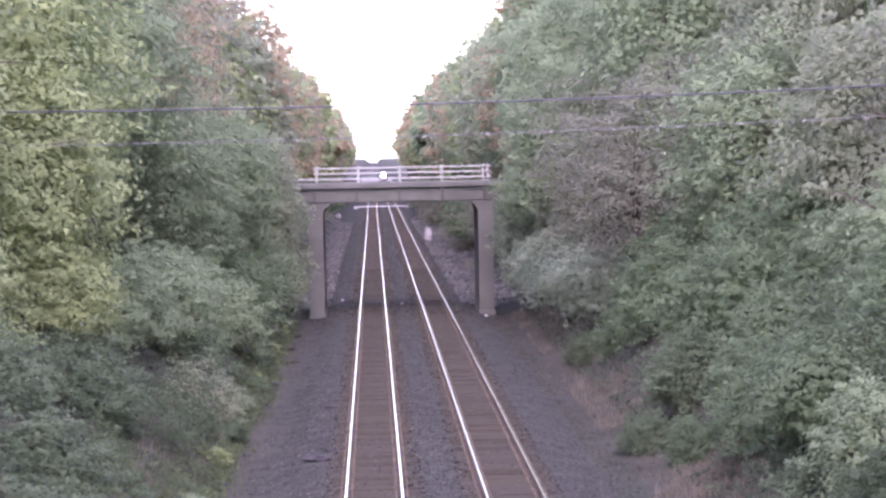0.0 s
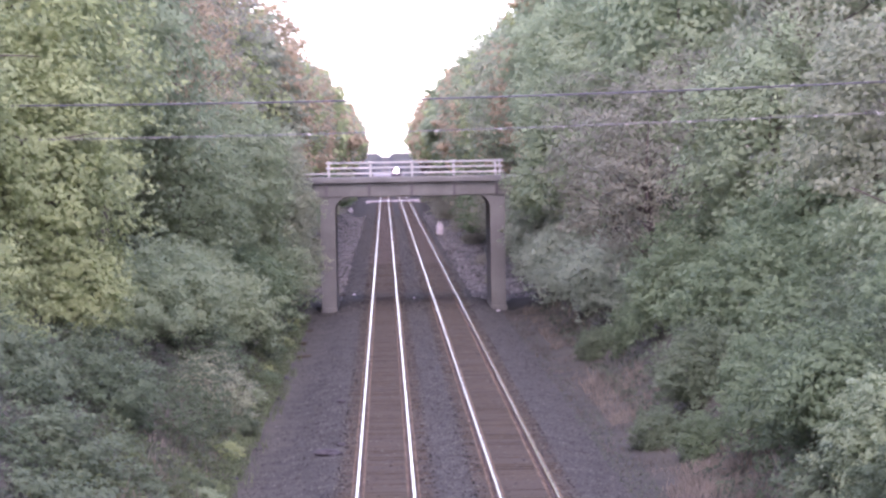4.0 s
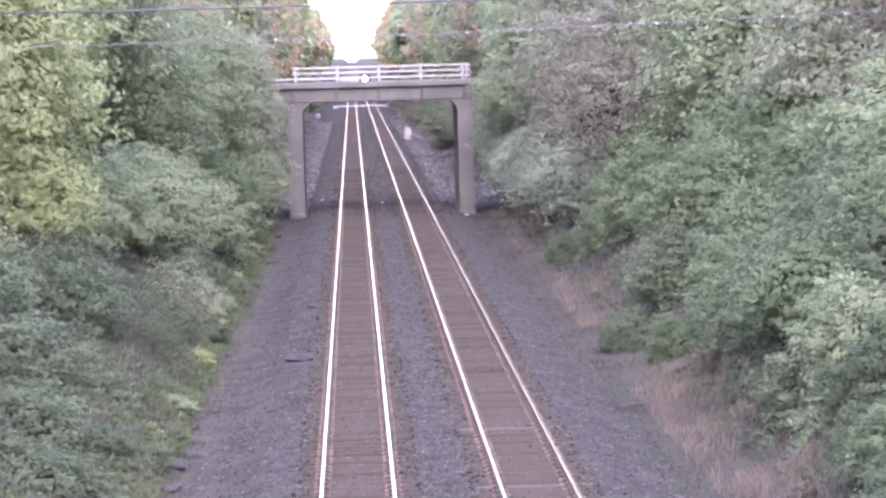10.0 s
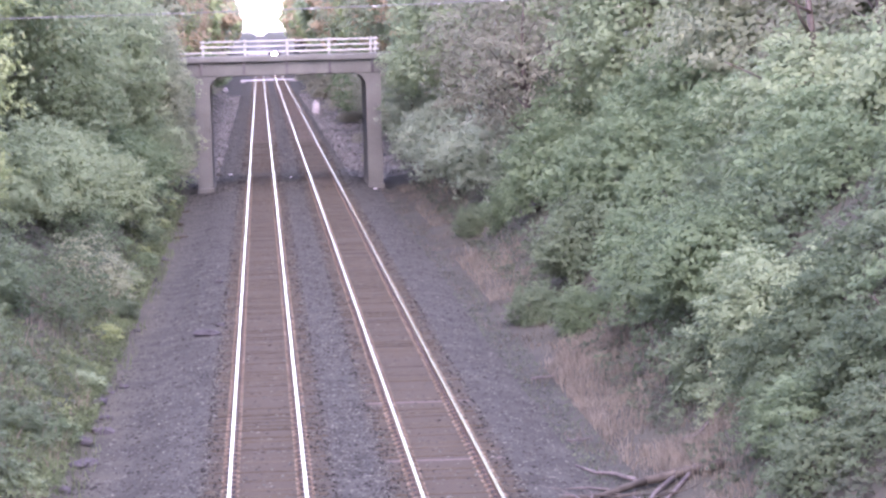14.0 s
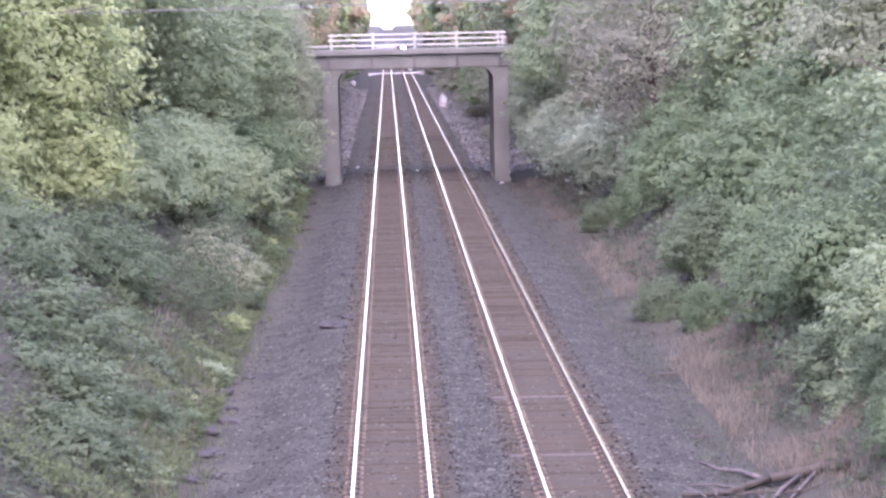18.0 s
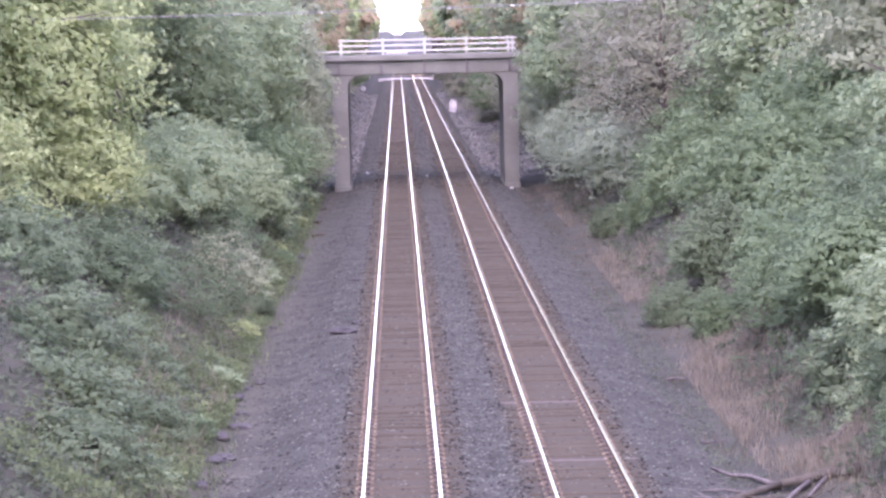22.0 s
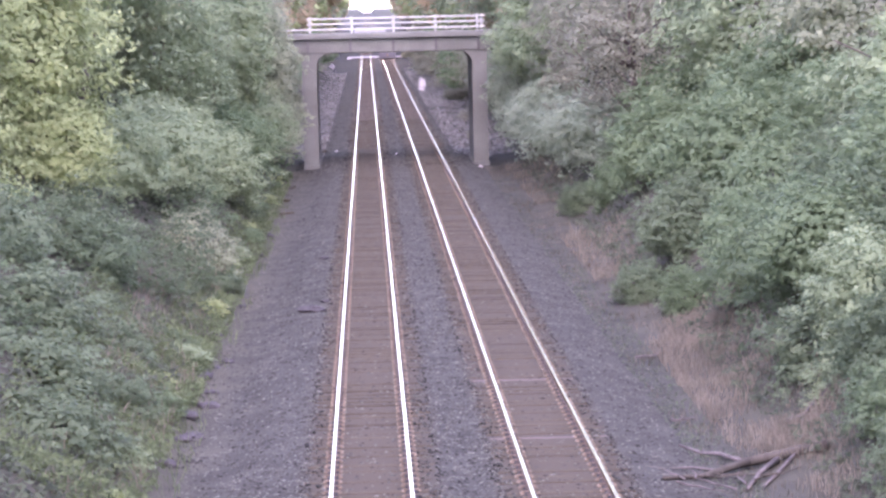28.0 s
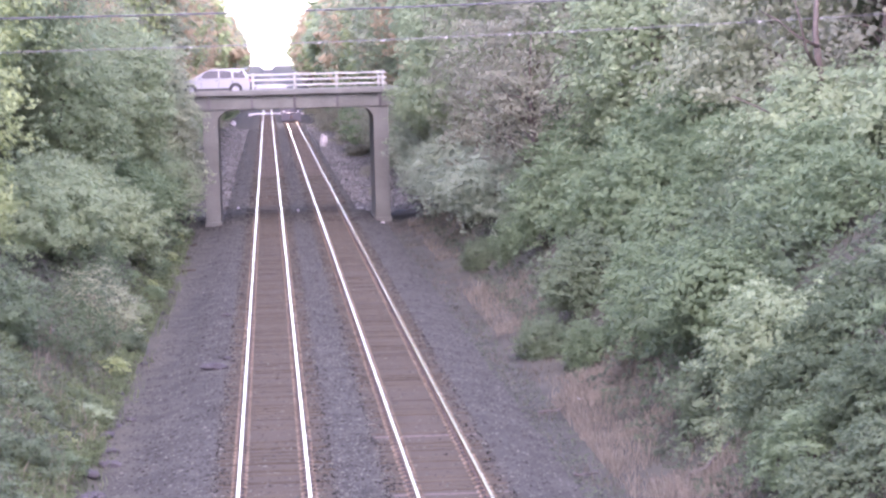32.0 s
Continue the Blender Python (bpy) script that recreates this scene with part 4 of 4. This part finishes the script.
def make_car():
    car = tagged(new("car"), "white hatchback car driving over the bridge", "car")
    # nose points to -x
    low = [(-2.18, 0.30), (-2.20, 0.62), (-2.05, 0.80), (-1.15, 0.98), (-1.0, 1.0), (2.05, 1.0), (2.16, 0.9), (2.2, 0.45), (2.12, 0.30)]
    cabin = [(-1.2, 0.98), (-0.42, 1.46), (-0.1, 1.54), (1.2, 1.57), (1.86, 1.52), (2.12, 0.98)]

    def along_y(outline, y0, y1, inset=0.0):
        bm = bmesh.new()
        a = [bm.verts.new((x, y0 + (inset if z > 1.1 else 0), z)) for x, z in outline]
        b = [bm.verts.new((x, y1 - (inset if z > 1.1 else 0), z)) for x, z in outline]
        bm.faces.new(a)
        bm.faces.new(b[::-1])
        for i in range(len(a)):
            bm.faces.new((a[i], b[i], b[(i + 1) % len(a)], a[(i + 1) % len(a)]))
        bmesh.ops.recalc_face_normals(bm, faces=bm.faces)
        bmesh.ops.bevel(bm, geom=list(bm.edges), offset=0.035, segments=2, affect="EDGES")
        return bm

    shell = part("body", along_y(low, -0.88, 0.88), M_CAR, car, "white painted body")
    cabin_part = part("cabin", along_y(cabin, -0.82, 0.82, 0.14), M_CAR, car, "white roof and pillars")
    for side in (-1, 1):
        for x0, x1, x2, x3 in ((-0.9, -0.36, 0.3, 0.3), (0.38, 0.38, 1.05, 1.12), (1.22, 1.16, 1.74, 1.92)):
            bm = bmesh.new()
            y0, y1 = side * 0.826, side * 0.70
            q = [bm.verts.new(p) for p in ((x0, y0, 1.02), (x3, y0, 1.02), (x2, y1, 1.46), (x1, y1, 1.46))]
            bm.faces.new(q if side < 0 else q[::-1])
            bmesh.ops.solidify(bm, geom=list(bm.faces), thickness=-0.015)
            part("window", bm, M_GLASS, cabin_part, "dark side window")
    part("spoiler", box(1.78, 2.1, -0.62, 0.62, 1.5, 1.56, 0.02), M_CAR, cabin_part)
    for side in (-1, 1):
        part("sill", box(-0.95, 0.92, side * 0.885 - 0.02, side * 0.885 + 0.02, 0.3, 0.42, 0.015), M_TYRE, shell, "dark plastic sill")
        part("door_handle", box(0.12, 0.27, side * 0.89 - 0.012, side * 0.89 + 0.012, 0.86, 0.89, 0.008), M_TYRE, shell)
        for x in (-0.72, 0.33, 1.14):
            part("door_seam", box(x - 0.008, x + 0.008, side * 0.88 - 0.006, side * 0.88 + 0.006, 0.42, 0.97), M_TYRE, shell)
    part("bumper", box(2.1, 2.26, -0.8, 0.8, 0.34, 0.6, 0.05), M_TYRE, car, "dark rear bumper")
    part("windscreen", prism([(-0.7, 1.02), (-0.7, 1.05), (0.7, 1.05), (0.7, 1.02)], -1.09, -1.06), M_GLASS, cabin_part)
    for x in (-1.35, 1.32):
        for side in (-1, 1):
            w = part("wheel", cylinder((x, side * 0.70, 0.32), (x, side * 0.90, 0.32), 0.32, n=28), M_TYRE, car, "black tyre")
            part("rim", cylinder((x, side * 0.89, 0.32), (x, side * 0.912, 0.32), 0.21, n=20), M_ALLOY, w, "alloy rim")
            part("wheel_arch", cylinder((x, side * 0.60, 0.34), (x, side * 0.885, 0.34), 0.40, n=28), M_TYRE, car, "dark wheel arch")
    for side in (-1, 1):
        part("headlamp", box(-2.17, -1.95, side * 0.7 - 0.15, side * 0.7 + 0.15, 0.66, 0.78, 0.03), M_LAMP, car)
        part("tail_lamp", box(2.08, 2.19, side * 0.72 - 0.12, side * 0.72 + 0.12, 0.72, 0.95, 0.03), M_TAIL, car)
        part("mirror", box(-0.78, -0.62, side * 0.95 - 0.08, side * 0.95 + 0.08, 1.0, 1.13, 0.03), M_CAR, car)
    return car


def cable(name, y, ends, sag, r, mat, label):
    (x0, z0), (x1, z1) = ends
    pts = []
    for i in range(41):
        k = i / 40
        pts.append((x0 + (x1 - x0) * k, y, z0 + (z1 - z0) * k - sag * 4 * k * (1 - k)))
    v, f = tube(pts, [r] * 41, 6)
    ob = part(name, mesh_of(name, v, f, True), mat)
    tagged(ob, label, "cable", "overhead cables")
    return ob, pts


def stick(name, seed, start, heading, length, r, label, twigs=4, mat=None, category="branch", bend=0.2):
    """A fallen limb lying on the ground, with broken twigs."""
    rng = random.Random(seed)
    pts, d, p = [], Vector((math.cos(heading), math.sin(heading), 0)), Vector((start[0], start[1], 0))
    for i in range(9):
        pts.append(Vector((p.x, p.y, ground_z(p.x, p.y) + r * 1.2 + 0.05 + 0.8 * r * math.sin(i * 0.9 + seed) ** 2)))
        d = (d + Vector((rng.uniform(-bend, bend), rng.uniform(-bend, bend), 0))).normalized()
        p = p + d * length / 8
    main = part(name, mesh_of(name, *tube(pts, [r * (1 - 0.08 * i) for i in range(9)], 7), True), mat or M_DEADWOOD)
    tagged(main, label, category, "fallen wood on the slope")
    for i in range(twigs):
        k = rng.randrange(2, 8)
        a = heading + rng.choice((-1, 1)) * rng.uniform(0.4, 1.1)
        q, w = limb(rng, pts[k], (math.cos(a), math.sin(a), rng.uniform(-0.05, 0.35)), length * rng.uniform(0.25, 0.5), r * 0.5, 0.22, 5)
        part("twig", mesh_of("twig", *tube(q, w, 6), True), mat or M_DEADWOOD, main)


def lump(name, seed, x, y, size, mat, label, category, sink=0.25):
    """An irregular stone or heap."""
    bm = bmesh.new()
    bmesh.ops.create_icosphere(bm, subdivisions=2, radius=1)
    for v in bm.verts:
        v.co *= 1 + 0.45 * noise.noise(v.co * 1.3 + Vector((seed, 0, 0))) + 0.15 * noise.noise(v.co * 3.1 + Vector((0, seed, 0)))
        v.co = Vector((v.co.x * size[0], v.co.y * size[1], v.co.z * size[2]))
    ob = part(name, bm, mat)
    ob.location = (x, y, ground_z(x, y) + size[2] * (1 - sink) - 0.02)
    ob.rotation_euler = (0, 0, seed)
    return tagged(ob, label, category, "rocks beside the line" if category == "rock" else "debris on the ballast")


def dead_tree(x, y, limbs):
    """A leafless tree; limbs: lists of points from the trunk outward."""
    base = ground_z(x, y)
    top = max(p[2] for q in limbs for p in q)
    t = tagged(new("dead_tree"), "bare dead tree with dark limbs among the leaves", "tree")
    t.location = (x, y, base)
    part("trunk", mesh_of("trunk", *tube([(0, 0, -0.4), (0.1, 0, (top - base) * 0.4), (-0.05, 0.1, (top - base) * 0.75), (0.1, 0, top - base + 1.5)], [0.16, 0.12, 0.09, 0.03], 8), True), M_BARK, t)
    for q in limbs:
        pts = [Vector(p) - Vector((x, y, base)) for p in q]
        part("limb", mesh_of("limb", *tube(pts, [0.06 - 0.045 * i / (len(pts) - 1) for i in range(len(pts))], 6), True), M_BARK, t)


def fallen_tree():
    """A dead forked tree that has slid down the slope to the edge of the ballast."""
    t = tagged(new("fallen_tree"), "dead forked tree lying at the edge of the ballast", "fallen tree")
    for name, points, r0, r1, mat in (
            ("trunk", ((9.15, 45.35), (8.9, 45.5), (8.6, 45.55), (8.1, 45.45), (7.4, 45.2)), 0.12, 0.10, M_DARKWOOD),
            ("limb", ((7.5, 45.25), (7.1, 46.4), (6.75, 46.8), (6.38, 47.2)), 0.055, 0.03, M_DEADWOOD),
            ("limb", ((7.5, 45.22), (6.9, 44.6), (6.39, 44.0), (5.5, 43.1)), 0.09, 0.04, M_DARKWOOD),
            ("limb", ((8.2, 45.5), (7.6, 44.45), (7.35, 43.7), (7.1, 42.9)), 0.06, 0.03, M_DEADWOOD),
            ("limb", ((8.6, 45.65), (8.0, 44.5), (7.7, 43.8), (7.46, 43.1)), 0.05, 0.025, M_DEADWOOD),
            ("limb", ((6.9, 44.6), (6.3, 44.7), (5.8, 44.4)), 0.035, 0.015, M_DEADWOOD)):
        n = len(points)
        radii = [r0 + (r1 - r0) * i / (n - 1) for i in range(n)]
        pts = [(x, y, ground_z(x, y) + r + 0.03 + 0.03 * math.sin(2.1 * i + x)) for i, ((x, y), r) in enumerate(zip(points, radii))]
        part(name, mesh_of(name, *tube(pts, radii, 9), True), mat, t)


def make_clutter():
    dead_tree(16.6, 68.0, (((16.6, 68, 9.3), (15.9, 67.6, 9.6), (15.2, 67.2, 10.1), (14.6, 67, 10.4)), ((16.6, 68, 8.6), (16.1, 67.4, 9.2), (15.8, 67, 10.2), (15.6, 67, 11.0)),
                           ((16.6, 68, 7.2), (15.6, 67.4, 7.0), (14.6, 67, 7.5), (13.7, 66.8, 7.9))))
    dead_tree(-14.6, 72.0, (((-14.6, 72, 12.0), (-12.8, 71.4, 12.4), (-10.6, 71.0, 12.3)), ((-14.6, 72, 10.6), (-12.6, 71, 9.9), (-10.2, 70.6, 9.7), (-8.8, 70.4, 9.9))))

    fallen_tree()
    for i in range(9):
        stick("fallen_branch", 20 + i, (5.7 + 0.24 * (i * 7 % 9), 42.7 + 0.2 * (i * 5 % 9)), -0.5 + 0.35 * (i * 4 % 9), 0.9 + 0.1 * (i % 4), 0.025, "thin dead branch in a tangle of twigs", 2, M_DARKWOOD if i % 2 else None)
    stick("fallen_log", 4, (8.85, 48.2), 0.0, 1.0, 0.055, "short pale log lying on the slope", 0, category="log", bend=0.02)
    stick("fallen_branch", 5, (6.6, 50.2), 0.0, 0.6, 0.035, "small dead stick beside the ditch", 1)
    stick("fallen_branch", 6, (6.9, 59.5), 0.2, 1.1, 0.035, "small dead stick beside the ditch", 1)
    lump("dark_debris", 1.3, -1.85, 69.0, (0.34, 0.42, 0.13), M_DEBRIS, "dark crumpled debris on the ballast shoulder", "debris")
    lump("dark_debris", 2.1, -1.5, 71.0, (0.14, 0.16, 0.07), M_DEBRIS, "small dark debris lump on the ballast", "debris")
    lump("dark_debris", 4.4, -1.75, 83.5, (0.13, 0.18, 0.08), M_DEBRIS, "small dark debris lump on the ballast", "debris")
    lump("dark_debris", 5.4, -4.1, 50.3, (0.3, 0.25, 0.1), M_DEBRIS, "dark clod at the edge of the weeds", "debris")
    lump("dark_debris", 6.4, -4.0, 54.2, (0.28, 0.2, 0.1), M_DEBRIS, "dark clod at the edge of the weeds", "debris")
    for i, (x, y, k) in enumerate(((-4.37, 58.4, 1.0), (-3.95, 61.2, 0.8), (-4.2, 60.3, 0.6), (-4.36, 52.3, 1.1), (-4.5, 65.6, 0.8), (-4.3, 49.9, 0.9), (-4.45, 66.7, 0.7), (-4.25, 95.1, 1.0), (-4.3, 88.0, 0.7), (-4.1, 56.3, 0.7), (-4.35, 47.2, 0.9), (-4.2, 73.0, 0.7))):
        lump("dark_debris", 10.2 + 1.7 * i, x, y, (0.24 * k, 0.16 * k, 0.10 * k), M_DEBRIS, "dark clod of earth at the edge of the weeds", "debris")
    lump("pale_rock", 3.3, 5.95, 250.0, (0.42, 0.4, 0.95), M_PALE_ROCK, "tall pale rock standing beside the far track", "rock")
    lump("pale_rock", 7.7, -5.3, 345.0, (0.5, 0.4, 0.4), M_PALE_ROCK, "pale rock at the foot of the bank", "rock")
    lump("pale_rock", 8.2, 6.5, 133.0, (0.12, 0.12, 0.07), M_PALE_ROCK, "small pale stone beside the bridge pier", "rock")
    lump("pale_rock", 9.1, -2.1, 147.0, (0.12, 0.1, 0.07), M_PALE_ROCK, "small pale stone under the bridge", "rock")
    lump("pale_rock", 9.6, 1.7, 143.0, (0.09, 0.09, 0.06), M_PALE_ROCK, "small pale stone between the tracks", "rock")
    for i, (x, y, r) in enumerate(((7.6, 160, 0.7), (8.2, 186, 0.9), (8.6, 222, 1.3), (8.8, 260, 1.6), (-6.4, 190, 0.9), (-6.8, 250, 1.5), (8.4, 302, 1.7), (7.9, 330, 1.3), (8.9, 340, 2.0), (9.2, 372, 2.1), (8.6, 402, 1.9), (-6.8, 300, 1.6), (-7.0, 345, 1.8), (-6.8, 388, 1.8))):
        bush("bush_d" if i % 2 else "bush_c", x, y, ground_z(x, y) + 0.5 * r, r, "brown", i * 1.1, 0.7)
    rng = random.Random(5)
    # worn-out ties thrown down beside the line past the bridge
    spare = bmesh.new()
    add_box(spare, -0.38, 0.38, -0.1, 0.1, -0.06, 0.06, 0.015)
    me = bpy.data.meshes.new("old_tie")
    spare.to_mesh(me)
    spare.free()
    me.materials.append(M_TIE)
    for x, y, a in ((-2.9, 150, 0.1), (-3.1, 163, -0.1), (-3.0, 166, 0.15), (-3.2, 186, 0.05), (-3.4, 204, 0.2), (-3.3, 209, -0.1), (6.6, 168, 0.1), (6.8, 172, -0.2), (-4.2, 121, 0.3), (-4.4, 113, -0.2), (-3.9, 106, 0.2)):
        o = new("old_tie", me)
        o.location, o.rotation_euler = (x, y, ground_z(x, y) + 0.01), (0, 0, a * 3 + rng.uniform(-0.3, 0.3))
        tagged(o, "dark discarded timber tie beside the track", "railway tie", "discarded ties")


make_clutter()

cable("overhead_cable", 70.0, ((-34, 11.35), (38, 12.2)), 1.0, 0.03, M_WIRE, "thin dark overhead cable across the railway")
lower, lower_pts = cable("overhead_cable", 70.0, ((-34, 10.1), (38, 11.2)), 0.85, 0.013, M_WIRE_PALE, "pale thin overhead cable with small clips")
for i in range(-3, 8):
    x = 3.57 + 1.95 * i
    k = (x + 34) / 72
    z = 10.1 + 1.1 * k - 0.85 * 4 * k * (1 - k)
    part("clip", cylinder((x - 0.05, 70.0, z - 0.02), (x + 0.05, 70.0, z - 0.02), 0.026, n=8), M_WHITE, lower, "small pale clip")

def make_insect():
    moth = tagged(new("moth"), "small pale moth flying over the grass", "insect", "flying moths")
    bm = bmesh.new()
    bmesh.ops.create_uvsphere(bm, u_segments=8, v_segments=6, radius=0.006)
    bmesh.ops.scale(bm, vec=(1, 2.6, 1), verts=bm.verts)
    part("body", bm, M_LITTER, moth)
    for side in (-1, 1):
        bm = bmesh.new()
        q = [bm.verts.new(v) for v in ((0, -0.012, 0.004), (side * 0.03, -0.02, 0.016), (side * 0.034, 0.004, 0.018), (side * 0.014, 0.018, 0.01), (0, 0.012, 0.004))]
        bm.faces.new(q)
        bmesh.ops.solidify(bm, geom=list(bm.faces), thickness=0.001)
        part("wing", bm, M_WHITE, moth, "pale wing")
    return moth


MOTH = make_insect()
MOTH_TWO = copy_thing(MOTH, pose(0, 0, 0))
LOCO = make_locomotive()
CAR = make_car()


def motions():
    walk(LOCO, [(t, pose(3.60, y, 0.02)) for t, y in ((0.0, 745), (5.4, 670), (12.0, 580), (17.0, 522), (24.0, 444), (30.0, 380), (32.0, 359))])
    walk(MOTH, [(t, pose(x, y, z, 0, 0, a)) for t, x, y, z, a in ((0.0, 9.0, 20, 2.0, 60), (4.5, 7.2, 23, 3.4, 60), (4.7, 4.84, 24, 4.59, 60), (4.8, 4.28, 24, 5.40, 60), (4.9, 3.70, 24, 6.24, 60), (5.0, 3.17, 24, 6.87, 60), (5.1, 2.71, 24, 7.49, 60), (5.2, 2.17, 24, 8.03, 60), (5.3, 1.53, 24, 8.66, 60), (5.4, 1.01, 24, 9.24, 60), (5.5, 0.49, 24, 10.01, 60), (5.6, -0.01, 24, 10.87, 60),
                (6.2, -3.5, 22, 14.0, 60), (7.0, -9.0, 10, 16.0, 60), (9.0, -14.0, -10, 15.0, 60), (16.0, -2.0, -25, 13.0, 60), (24.0, 12.0, -10, 7.0, 60), (27.5, 13.0, 14, 6.0, 60), (29.0, 8.4, 24, 7.0, 60), (29.6, 6.16, 24, 6.76, 60), (30.0, 5.46, 24, 5.47, 70), (30.3, 3.19, 24, 6.35, 80), (30.6, 2.74, 24, 6.32, 80),
                (31.0, 2.42, 24, 6.46, 70), (31.2, 1.95, 24, 6.89, 60), (31.4, 1.61, 24, 7.14, 60), (31.6, 1.25, 24, 7.31, 60), (31.8, 1.07, 24, 7.45, 50), (32.0, 0.94, 24, 7.61, 50))])
    walk(MOTH_TWO, [(t, pose(x, y, z, 0, 0, a)) for t, x, y, z, a in ((0.0, 7.5, 34, 0.8, 0), (26.0, 6.0, 28, 1.5, 0), (29.8, 3.75, 22, 4.08, 20), (30.3, 3.14, 22, 5.73, 30), (30.6, 3.17, 22, 6.06, 10),
                (31.0, 2.97, 22, 5.97, -20), (31.5, 2.87, 22, 5.72, -30), (32.0, 2.97, 22, 5.80, -20))])
    walk(CAR, [(t, pose(-3.2 + 10.45 * (32.0 - t), 137.2, 7.40)) for t in (0.0, 8.0, 16.0, 24.0, 28.0, 30.0, 31.0, 32.0)])


motions()
